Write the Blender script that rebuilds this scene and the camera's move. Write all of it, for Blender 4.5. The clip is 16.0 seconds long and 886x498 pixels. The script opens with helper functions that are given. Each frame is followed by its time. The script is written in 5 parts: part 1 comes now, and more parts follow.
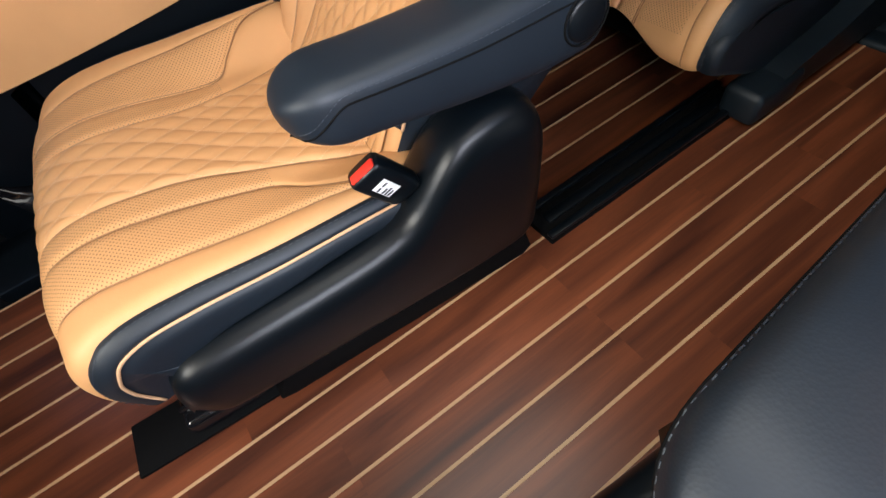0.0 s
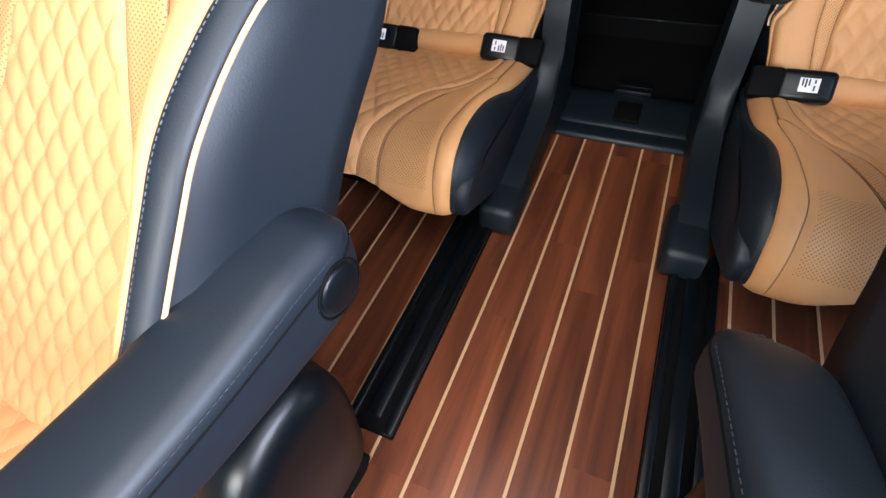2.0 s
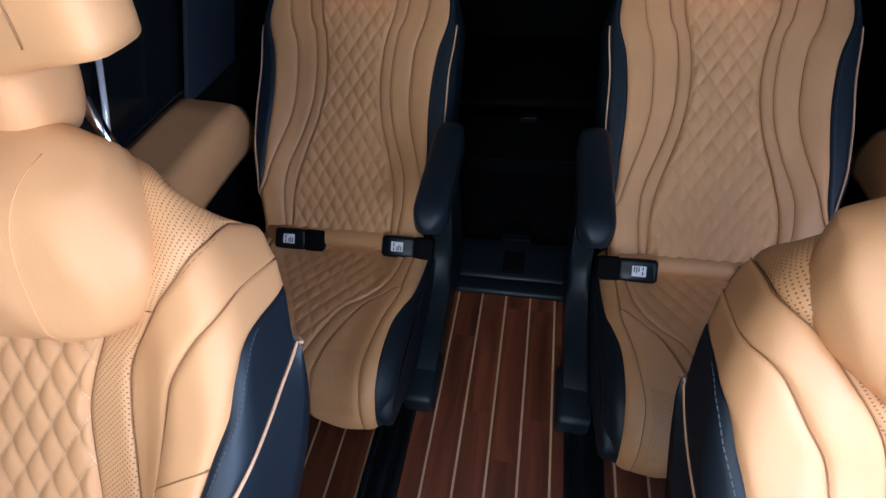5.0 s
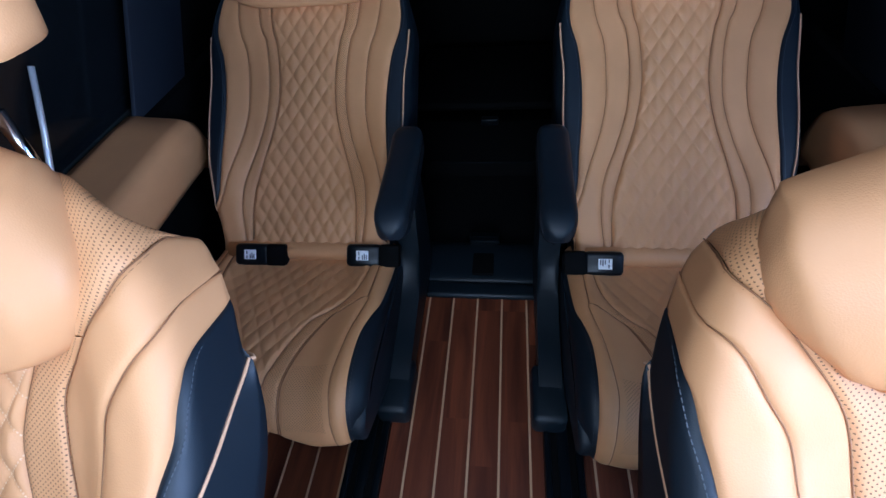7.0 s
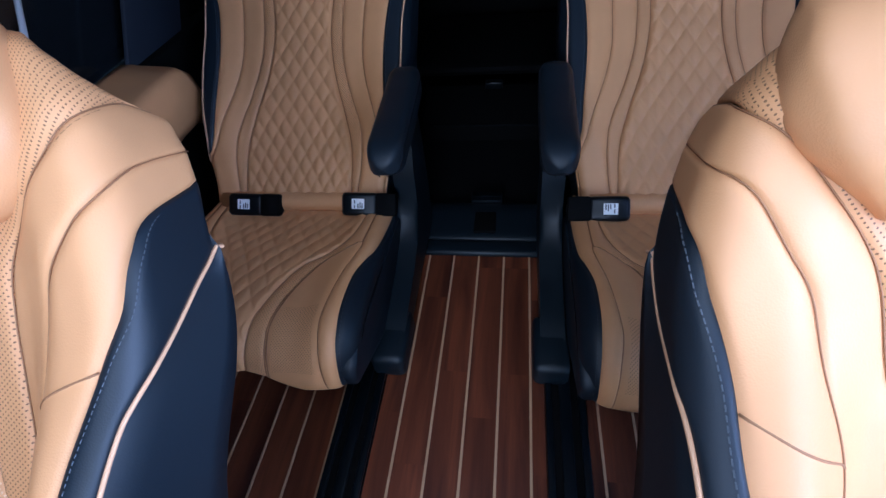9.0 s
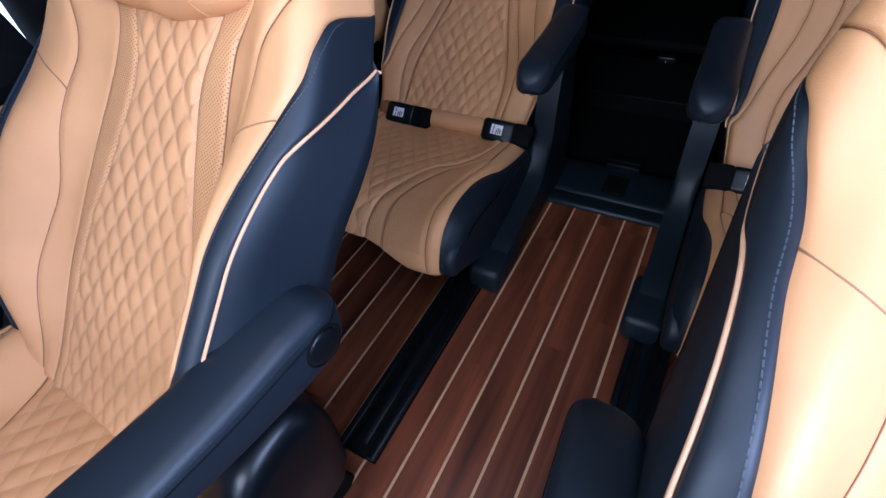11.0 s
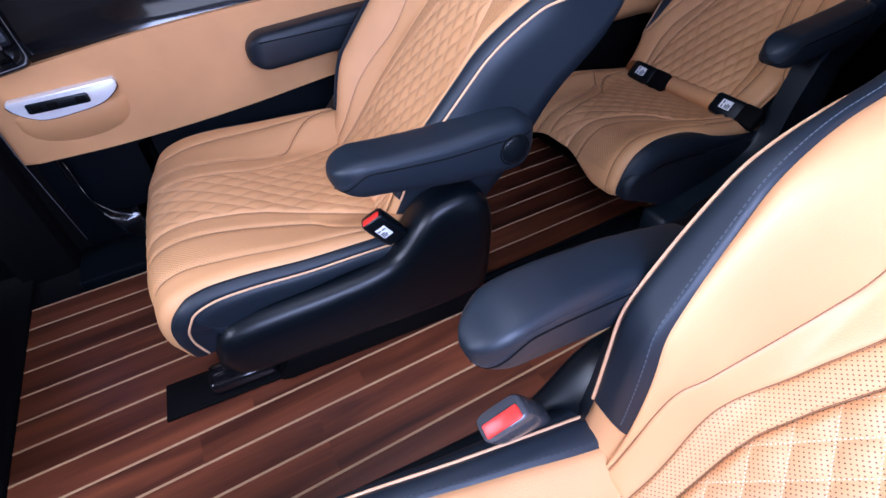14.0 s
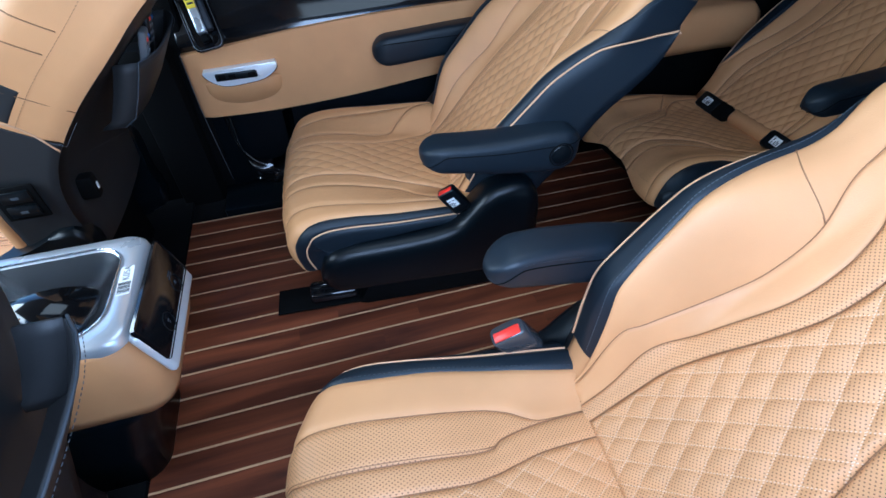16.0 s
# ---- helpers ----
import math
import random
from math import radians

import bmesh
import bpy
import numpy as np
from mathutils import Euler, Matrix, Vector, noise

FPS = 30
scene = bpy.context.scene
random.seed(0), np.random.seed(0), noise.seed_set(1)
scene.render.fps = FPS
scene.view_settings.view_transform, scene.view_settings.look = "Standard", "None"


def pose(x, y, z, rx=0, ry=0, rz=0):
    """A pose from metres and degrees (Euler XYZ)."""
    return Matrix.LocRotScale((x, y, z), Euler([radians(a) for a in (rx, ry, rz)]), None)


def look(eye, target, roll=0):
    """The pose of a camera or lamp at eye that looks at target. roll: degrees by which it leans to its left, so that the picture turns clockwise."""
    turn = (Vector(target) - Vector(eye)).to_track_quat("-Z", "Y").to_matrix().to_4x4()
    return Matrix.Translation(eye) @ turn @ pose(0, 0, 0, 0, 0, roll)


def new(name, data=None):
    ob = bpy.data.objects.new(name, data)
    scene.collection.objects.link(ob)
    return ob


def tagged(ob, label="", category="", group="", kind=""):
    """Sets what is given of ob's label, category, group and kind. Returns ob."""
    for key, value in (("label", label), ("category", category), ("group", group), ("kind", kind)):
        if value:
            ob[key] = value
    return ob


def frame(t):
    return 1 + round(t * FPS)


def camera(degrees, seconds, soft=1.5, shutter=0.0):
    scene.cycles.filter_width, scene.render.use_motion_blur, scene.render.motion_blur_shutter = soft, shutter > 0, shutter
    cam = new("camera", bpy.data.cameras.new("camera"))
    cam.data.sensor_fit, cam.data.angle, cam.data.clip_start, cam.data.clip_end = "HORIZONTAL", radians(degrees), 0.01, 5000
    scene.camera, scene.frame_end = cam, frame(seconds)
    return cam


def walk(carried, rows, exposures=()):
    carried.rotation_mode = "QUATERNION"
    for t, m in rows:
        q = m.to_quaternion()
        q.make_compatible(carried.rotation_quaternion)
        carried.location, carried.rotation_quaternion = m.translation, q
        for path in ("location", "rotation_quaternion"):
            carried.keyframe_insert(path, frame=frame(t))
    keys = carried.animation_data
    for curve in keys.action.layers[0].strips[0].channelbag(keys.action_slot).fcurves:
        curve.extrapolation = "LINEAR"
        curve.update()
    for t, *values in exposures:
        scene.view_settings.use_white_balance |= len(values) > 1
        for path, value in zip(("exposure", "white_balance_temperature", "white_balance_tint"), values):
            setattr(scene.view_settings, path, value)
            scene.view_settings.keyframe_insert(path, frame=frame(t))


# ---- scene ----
cam = camera(86.0, 16.0)
PATH = [
    (0, (0.343, -1.143, 0.656), (-0.731, -0.652, -0.958), -13.5),
    (0.5, (0.291, -1.103, 0.668), (-0.653, -0.394, -0.947), -12.6),
    (1, (0.262, -1.066, 0.64), (-0.556, -0.15, -0.938), -10.5),
    (1.5, (0.243, -1.021, 0.653), (-0.441, 0.062, -0.883), -8.0),
    (2, (0.235, -0.976, 0.705), (-0.386, 0.187, -0.798), -6.7),
    (2.5, (0.242, -0.934, 0.788), (-0.327, 0.283, -0.695), -6.5),
    (3, (0.254, -0.891, 0.862), (-0.288, 0.349, -0.611), -6.8),
    (3.5, (0.262, -0.851, 0.943), (-0.236, 0.418, -0.521), -6.4),
    (4, (0.245, -0.846, 0.995), (-0.207, 0.448, -0.462), -6.2),
    (4.5, (0.233, -0.838, 1.029), (-0.164, 0.477, -0.424), -5.9),
    (5, (0.24, -0.808, 1.048), (-0.108, 0.524, -0.402), -5.8),
    (5.2, (0.239, -0.798, 1.053), (-0.088, 0.546, -0.391), -5.0),
    (7.5, (0.269, -0.802, 1.011), (0.027, 0.573, -0.421), -6.6),
    (8, (0.275, -0.807, 0.988), (0.034, 0.566, -0.446), -6.3),
    (8.2, (0.278, -0.814, 0.976), (0.028, 0.558, -0.457), -6.5),
    (10.3, (0.311, -0.932, 0.851), (-0.232, 0.381, -0.556), -7.7),
    (10.5, (0.328, -0.945, 0.86), (-0.293, 0.325, -0.555), -7.6),
    (11, (0.345, -0.995, 0.847), (-0.433, 0.197, -0.558), -7.0),
    (11.5, (0.372, -1.044, 0.834), (-0.561, 0.057, -0.55), -6.7),
    (12, (0.409, -1.088, 0.82), (-0.606, -0.04, -0.548), -6.3),
    (12.5, (0.448, -1.132, 0.803), (-0.678, -0.184, -0.551), -5.7),
    (13, (0.494, -1.176, 0.796), (-0.715, -0.318, -0.547), -5.0),
    (13.5, (0.536, -1.2, 0.794), (-0.725, -0.416, -0.546), -4.7),
    (14, (0.593, -1.223, 0.803), (-0.735, -0.556, -0.536), -3.5),
    (14.5, (0.653, -1.26, 0.828), (-0.714, -0.685, -0.513), -2.5),
    (15, (0.71, -1.28, 0.859), (-0.684, -0.774, -0.483), -2.0),
    (15.5, (0.755, -1.285, 0.898), (-0.659, -0.846, -0.446), -1.8),
    (16, (0.82, -1.277, 0.939), (-0.605, -0.901, -0.413), -1.9),
]
EXPOSURES = [(0, 2.52, 6500, 8), (1.0, 3.0, 6500, 9), (2.0, 3.4, 6150, 11), (2.5, 3.2, 6100, 11), (3.0, 2.87, 6300, 18), (3.5, 2.4, 6050, 24), (4.5, 2.12, 5500, 22), (5.0, 2.05, 5050, 9), (7.5, 2.05, 4500, 9),
             (10.5, 2.08, 4700, 17), (11.5, 2.45, 5000, 16), (13.0, 2.40, 5100, 26), (14.5, 2.15, 4850, 19), (15.5, 1.82, 4620, 5), (16.0, 1.66, 4600, 1)]
walk(cam, [(t, look(eye, target, roll)) for t, eye, target, roll in PATH], EXPOSURES)


# ---- light ----
world = bpy.data.worlds.new("sky")
scene.world = world
world.use_nodes = True
wn = world.node_tree
sky = wn.nodes.new("ShaderNodeTexSky")
sky.sky_type, sky.sun_disc = "NISHITA", False
sky.sun_elevation, sky.sun_rotation = radians(53), radians(355)
wn.links.new(sky.outputs[0], wn.nodes["Background"].inputs[0])
wn.nodes["Background"].inputs[1].default_value = 0.15
sun = new("sun", bpy.data.lights.new("sun", "SUN"))
sun.data.energy, sun.data.angle, sun.data.color = 2.5, radians(0.6), (1.0, 0.93, 0.82)
sun.matrix_world = look((-0.05, 0.60, 0.80), (0, 0, 0))


def daylight(name, eye, target, wide, high, watts, colour):
    """Skylight that enters by an opening."""
    ob = new(name, bpy.data.lights.new(name, "AREA"))
    ob.data.shape, ob.data.size, ob.data.size_y, ob.data.energy, ob.data.color = "RECTANGLE", wide, high, watts, colour
    ob.matrix_world = look(eye, target)
    return ob


daylight("door_daylight", (1.16, -1.24, 1.02), (-0.15, -0.62, 0.42), 0.8, 0.55, 5.9, (0.89, 0.92, 1.06))
daylight("windscreen_daylight", (0.205, -2.80, 1.26), (0.205, -1.0, 0.35), 1.5, 0.5, 12.0, (1.03, 0.965, 0.84))
daylight("sunroof_daylight", (0.205, -1.05, 1.345), (0.205, -1.05, 0.0), 0.70, 0.80, 1.5, (1.0, 0.965, 0.91))

# ---- materials ----
def nodes_of(name):
    m = bpy.data.materials.new(name)
    m.use_nodes = True
    t = m.node_tree
    return m, t, t.nodes["Principled BSDF"]


def node(t, kind, **inputs):
    n = t.nodes.new(kind)
    for k, v in inputs.items():
        n.inputs[k].default_value = v
    return n


def maths(t, op, a, b=None, c=None):
    n = t.nodes.new("ShaderNodeMath")
    n.operation = op
    for i, v in enumerate((a, b, c)):
        if v is None:
            continue
        if isinstance(v, (int, float)):
            n.inputs[i].default_value = v
        else:
            t.links.new(v, n.inputs[i])
    return n.outputs[0]


def blend(t, fac, a, b):
    n = t.nodes.new("ShaderNodeMix")
    n.data_type = "RGBA"
    for s, v in ((0, fac), (6, a), (7, b)):
        if isinstance(v, (int, float, tuple)):
            n.inputs[s].default_value = v
        else:
            t.links.new(v, n.inputs[s])
    return n.outputs[2]


def grain(t, scale, detail=4.0, coord="Object", stretch=None):
    c = t.nodes.new("ShaderNodeTexCoord")
    n = node(t, "ShaderNodeTexNoise", Scale=scale, Detail=detail)
    if stretch:
        m = t.nodes.new("ShaderNodeMapping")
        m.inputs["Scale"].default_value = stretch
        t.links.new(c.outputs[coord], m.inputs[0])
        t.links.new(m.outputs[0], n.inputs["Vector"])
    else:
        t.links.new(c.outputs[coord], n.inputs["Vector"])
    return n.outputs[0]


def relief(t, p, height, strength, distance):
    b = node(t, "ShaderNodeBump", Strength=strength, Distance=distance)
    t.links.new(height, b.inputs["Height"])
    t.links.new(b.outputs[0], p.inputs["Normal"])


def plain(name, colour, rough, metal=0.0, vary=0.2, scale=30, bump=0.15, depth=0.0006, spec=0.5):
    """A surface of one colour with a little unevenness at two scales."""
    m, t, p = nodes_of(name)
    big, fine = grain(t, 6), grain(t, scale * 12)
    lo = tuple(c * (1 - vary) for c in colour) + (1,)
    hi = tuple(min(1, c * (1 + vary)) for c in colour) + (1,)
    f = maths(t, "ADD", maths(t, "MULTIPLY", big, 0.7), maths(t, "MULTIPLY", fine, 0.3))
    t.links.new(blend(t, f, lo, hi), p.inputs["Base Color"])
    p.inputs["Metallic"].default_value = metal
    p.inputs["Specular IOR Level"].default_value = spec
    t.links.new(maths(t, "MULTIPLY_ADD", big, 0.12, rough - 0.06), p.inputs["Roughness"])
    relief(t, p, fine, bump, depth)
    return m


def leather(name, colour, rough=0.52, dots=False, stitch=None, vary=0.14, shine=0.4, coarse=0.38):
    """Grained hide; dots: pin holes; stitch: thread along the lines of the quilting, whose cell is (across, along)."""
    m, t, p = nodes_of(name)
    big = grain(t, 9, 3)
    c = t.nodes.new("ShaderNodeTexCoord")
    pebble = node(t, "ShaderNodeTexVoronoi", Scale=650.0)
    t.links.new(c.outputs["Object"], pebble.inputs["Vector"])
    lo = tuple(v * (1 - vary) for v in colour) + (1,)
    hi = tuple(min(1, v * (1 + vary)) for v in colour) + (1,)
    col = blend(t, big, lo, hi)
    height = maths(t, "MULTIPLY", pebble.outputs[0], 0.5)
    if dots or stitch:
        uv = node(t, "ShaderNodeSeparateXYZ")
        t.links.new(c.outputs["UV"], uv.inputs[0])
        u, v = uv.outputs[0], uv.outputs[1]
    if dots:
        pitch = 0.0041
        a = maths(t, "SUBTRACT", maths(t, "FRACT", maths(t, "DIVIDE", maths(t, "ADD", u, v), pitch * 1.41)), 0.5)
        b = maths(t, "SUBTRACT", maths(t, "FRACT", maths(t, "DIVIDE", maths(t, "SUBTRACT", u, v), pitch * 1.41)), 0.5)
        r = maths(t, "SQRT", maths(t, "ADD", maths(t, "MULTIPLY", a, a), maths(t, "MULTIPLY", b, b)))
        hole = maths(t, "LESS_THAN", r, 0.20)
        col = blend(t, maths(t, "MULTIPLY", hole, 0.85), col, tuple(v * 0.16 for v in colour) + (1,))
        height = maths(t, "SUBTRACT", height, maths(t, "MULTIPLY", hole, 1.2))
    if stitch:
        px, py, shade = stitch
        e = maths(t, "ADD", maths(t, "DIVIDE", u, px), maths(t, "DIVIDE", v, py))
        g = maths(t, "SUBTRACT", maths(t, "DIVIDE", u, px), maths(t, "DIVIDE", v, py))
        line = None
        for one, other in ((e, g), (g, e)):
            near = maths(t, "LESS_THAN", maths(t, "ABSOLUTE", maths(t, "SUBTRACT", maths(t, "FRACT", one), 0.5)), 0.022)
            dash = maths(t, "LESS_THAN", maths(t, "FRACT", maths(t, "MULTIPLY", other, 9.0)), 0.5)
            both = maths(t, "MULTIPLY", near, dash)
            line = both if line is None else maths(t, "MAXIMUM", line, both)
        col = blend(t, line, col, shade + (1,))
        height = maths(t, "ADD", height, line)
    t.links.new(col, p.inputs["Base Color"])
    t.links.new(maths(t, "MULTIPLY_ADD", big, 0.12, rough - 0.06), p.inputs["Roughness"])
    p.inputs["Specular IOR Level"].default_value = shine
    relief(t, p, height, coarse, 0.0006)
    return m


QX, QY = 0.037, 0.058
TAN = (0.60, 0.308, 0.125)
tan = leather("tan leather", TAN)
tan_dots = leather("perforated tan leather", TAN, dots=True)
tan_quilt = leather("quilted tan leather", TAN, dots=True, stitch=(QX, QY, (0.70, 0.47, 0.28)))
tan_sewn = leather("sewn tan leather", TAN, stitch=(QX, QY, (0.68, 0.44, 0.25)), coarse=0.3)
tan_puff = leather("padded tan leather", TAN, coarse=0.3)
charcoal = leather("charcoal leather", (0.021, 0.021, 0.022), 0.55, shine=0.35, coarse=0.2)
navy = leather("dark leather", (0.006, 0.0108, 0.017), 0.50, shine=0.42, coarse=0.2)
cord = plain("piping", (0.60, 0.35, 0.19), 0.6)
seam = plain("seam thread", (0.26, 0.125, 0.05), 0.7)
stitch_dark = plain("slate thread", (0.035, 0.04, 0.05), 0.6)
thread = plain("pale thread", (0.06, 0.07, 0.085), 0.6)
stitch_arm = plain("dark blue thread", (0.018, 0.024, 0.036), 0.6)
black = plain("black plastic", (0.002, 0.0037, 0.0055), 0.34, spec=0.28)
matt = plain("matt black plastic", (0.0018, 0.0018, 0.002), 0.8, spec=0.12)
slate = plain("slate plastic", (0.006, 0.0105, 0.015), 0.45, spec=0.35)
gloss = plain("gloss black", (0.006, 0.006, 0.007), 0.12, bump=0.02)
carpet = plain("black carpet", (0.004, 0.004, 0.0045), 0.95, spec=0.1, scale=60, bump=0.7, depth=0.002)
red = plain("red button", (0.75, 0.035, 0.02), 0.35, bump=0.05)
white = plain("white paper", (0.8, 0.8, 0.8), 0.6, bump=0.05, vary=0.05)
ink = plain("ink", (0.03, 0.03, 0.035), 0.6)
chrome = plain("chrome", (0.8, 0.8, 0.82), 0.12, metal=1.0, bump=0.03, vary=0.05)
satin = plain("satin chrome", (0.85, 0.86, 0.88), 0.3, metal=0.35, bump=0.03, vary=0.04)
silver = plain("silver paint", (0.62, 0.64, 0.68), 0.28, metal=0.6, bump=0.05, vary=0.05)
lining = plain("dark headlining", (0.10, 0.10, 0.105), 0.95, scale=60)
edge_grey = plain("grey edging", (0.12, 0.12, 0.13), 0.5)
yellow = plain("yellow label", (0.8, 0.6, 0.02), 0.5)
blue = plain("blue plastic", (0.02, 0.15, 0.55), 0.35)


def wood_material():
    m, t, p = nodes_of("mahogany")
    info = t.nodes.new("ShaderNodeObjectInfo")
    c = t.nodes.new("ShaderNodeTexCoord")
    shift = node(t, "ShaderNodeVectorMath")
    t.links.new(c.outputs["Object"], shift.inputs[0])
    off = t.nodes.new("ShaderNodeCombineXYZ")
    t.links.new(maths(t, "MULTIPLY", info.outputs["Random"], 37.0), off.inputs[1])
    t.links.new(off.outputs[0], shift.inputs[1])
    mp = t.nodes.new("ShaderNodeMapping")
    mp.inputs["Scale"].default_value = (26, 2.2, 1)
    t.links.new(shift.outputs[0], mp.inputs[0])
    n1 = node(t, "ShaderNodeTexNoise", Scale=1.0, Detail=6.0, Distortion=0.6)
    t.links.new(mp.outputs[0], n1.inputs["Vector"])
    mp2 = t.nodes.new("ShaderNodeMapping")
    mp2.inputs["Scale"].default_value = (420, 14, 1)
    t.links.new(shift.outputs[0], mp2.inputs[0])
    n2 = node(t, "ShaderNodeTexNoise", Scale=1.0, Detail=3.0)
    t.links.new(mp2.outputs[0], n2.inputs["Vector"])
    sharp = maths(t, "MULTIPLY_ADD", n1.outputs[0], 2.2, -0.6)
    sharp = maths(t, "MINIMUM", maths(t, "MAXIMUM", sharp, 0.0), 1.0)
    col = blend(t, sharp, (0.036, 0.0095, 0.0058, 1), (0.27, 0.076, 0.029, 1))
    col = blend(t, maths(t, "MULTIPLY", n2.outputs[0], 0.45), col, (0.05, 0.016, 0.009, 1))
    tone = maths(t, "MULTIPLY_ADD", info.outputs["Random"], 0.26, 0.80)
    sc = node(t, "ShaderNodeVectorMath")
    sc.operation = "SCALE"
    t.links.new(col, sc.inputs[0])
    t.links.new(tone, sc.inputs["Scale"])
    t.links.new(sc.outputs[0], p.inputs["Base Color"])
    p.inputs["Roughness"].default_value = 0.34
    p.inputs["Specular IOR Level"].default_value = 0.42
    relief(t, p, n2.outputs[0], 0.08, 0.0004)
    return m


mahogany = wood_material()
maple = plain("maple inlay", (0.50, 0.31, 0.165), 0.45, scale=20)


# ---- mesh helpers ----
def mesh_object(name, verts, faces, material, parent=None, label="", smooth=True, uvs=None):
    me = bpy.data.meshes.new(name)
    me.from_pydata([tuple(v) for v in verts], [], faces)
    me.materials.append(material)
    if smooth:
        me.polygons.foreach_set("use_smooth", [True] * len(me.polygons))
    if uvs is not None:
        layer = me.uv_layers.new(name="UVMap")
        idx = [0] * len(me.loops)
        me.loops.foreach_get("vertex_index", idx)
        layer.data.foreach_set("uv", np.asarray(uvs, float)[idx].ravel())
    me.update()
    ob = new(name, me)
    ob.parent = parent
    return tagged(ob, label)


def part(name, bm, material, parent, label="", smooth=True):
    """Links a bmesh as one mesh under a thing or a part."""
    bmesh.ops.recalc_face_normals(bm, faces=bm.faces)
    me = bpy.data.meshes.new(name)
    bm.to_mesh(me)
    bm.free()
    me.materials.append(material)
    if smooth:
        me.polygons.foreach_set("use_smooth", [True] * len(me.polygons))
        me.set_sharp_from_angle(angle=radians(40))
    ob = new(name, me)
    ob.parent = parent
    return tagged(ob, label)


def thing(name, m, label, category, group="", kind=""):
    ob = new(name)
    ob.empty_display_size = 0.05
    ob.matrix_world = m
    return tagged(ob, label, category, group, kind)


def box(x0, y0, z0, x1, y1, z1, bevel=0.004, seg=2):
    bm = bmesh.new()
    bmesh.ops.create_cube(bm, size=1)
    for v in bm.verts:
        v.co = Vector(((x0 + x1) / 2 + v.co.x * (x1 - x0), (y0 + y1) / 2 + v.co.y * (y1 - y0), (z0 + z1) / 2 + v.co.z * (z1 - z0)))
    if bevel:
        bmesh.ops.bevel(bm, geom=list(bm.edges), offset=bevel, segments=seg, profile=0.5, affect="EDGES")
    return bm


def smooth_curve(pts, n):
    """A Catmull-Rom curve through the points, sampled n times at even steps of length."""
    p = np.array(pts, float)
    q = np.vstack([2 * p[0] - p[1], p, 2 * p[-1] - p[-2]])
    out = []
    for i in range(1, len(q) - 2):
        for s in np.linspace(0, 1, 24, endpoint=False):
            a, b, c, d = q[i - 1], q[i], q[i + 1], q[i + 2]
            out.append(0.5 * (2 * b + (c - a) * s + (2 * a - 5 * b + 4 * c - d) * s * s + (3 * b - a - 3 * c + d) * s ** 3))
    out = np.array(out + [p[-1]])
    d = np.concatenate([[0], np.cumsum(np.linalg.norm(np.diff(out, axis=0), axis=1))])
    at = np.linspace(0, d[-1], n)
    return np.stack([np.interp(at, d, out[:, k]) for k in range(p.shape[1])], 1)


def tube(name, pts, r, material, parent, label="", sides=8):
    p = np.array(pts, float)
    t = np.gradient(p, axis=0)
    t /= np.linalg.norm(t, axis=1)[:, None] + 1e-12
    ref = np.array([0.3, 0.2, 0.93])
    a = np.cross(t, ref)
    a /= np.linalg.norm(a, axis=1)[:, None] + 1e-12
    b = np.cross(t, a)
    verts, faces, n = [], [], len(p)
    for i in range(n):
        for k in range(sides):
            w = 2 * math.pi * k / sides
            verts.append(p[i] + r * (math.cos(w) * a[i] + math.sin(w) * b[i]))
    for i in range(n - 1):
        for k in range(sides):
            k2 = (k + 1) % sides
            faces.append((i * sides + k, i * sides + k2, (i + 1) * sides + k2, (i + 1) * sides + k))
    faces.append(tuple(range(sides))[::-1])
    faces.append(tuple(range((n - 1) * sides, n * sides)))
    return mesh_object(name, verts, faces, material, parent, label)


def dashes(name, pts, material, parent, length=0.0045, gap=0.0035, r=0.0007):
    """A row of stitches along a line."""
    p = np.array(pts, float)
    d = np.concatenate([[0], np.cumsum(np.linalg.norm(np.diff(p, axis=0), axis=1))])
    verts, faces = [], []
    at = 0.0
    while at + length < d[-1]:
        e = [np.array([np.interp(at + s, d, p[:, k]) for k in range(3)]) for s in (0, length)]
        t = (e[1] - e[0]) / (np.linalg.norm(e[1] - e[0]) + 1e-12)
        a = np.cross(t, (0.31, 0.21, 0.92))
        a /= np.linalg.norm(a) + 1e-12
        b = np.cross(t, a)
        k = len(verts)
        for c in e:
            for w in range(4):
                verts.append(c + r * (math.cos(w * 1.571) * a + math.sin(w * 1.571) * b))
        for w in range(4):
            faces.append((k + w, k + (w + 1) % 4, k + 4 + (w + 1) % 4, k + 4 + w))
        faces += [(k, k + 3, k + 2, k + 1), (k + 4, k + 5, k + 6, k + 7)]
        at += length + gap
    return mesh_object(name, verts, faces, material, parent, smooth=False)


def loft(rings, closed=True, caps=True):
    """A skin over rings of equally many points."""
    verts = [v for r in rings for v in r]
    n, m = len(rings), len(rings[0])
    faces = []
    for i in range(n - 1):
        for k in range(m if closed else m - 1):
            k2 = (k + 1) % m
            faces.append((i * m + k, i * m + k2, (i + 1) * m + k2, (i + 1) * m + k))
    if caps:
        faces.append(tuple(range(m))[::-1])
        faces.append(tuple(range((n - 1) * m, n * m)))
    return verts, faces


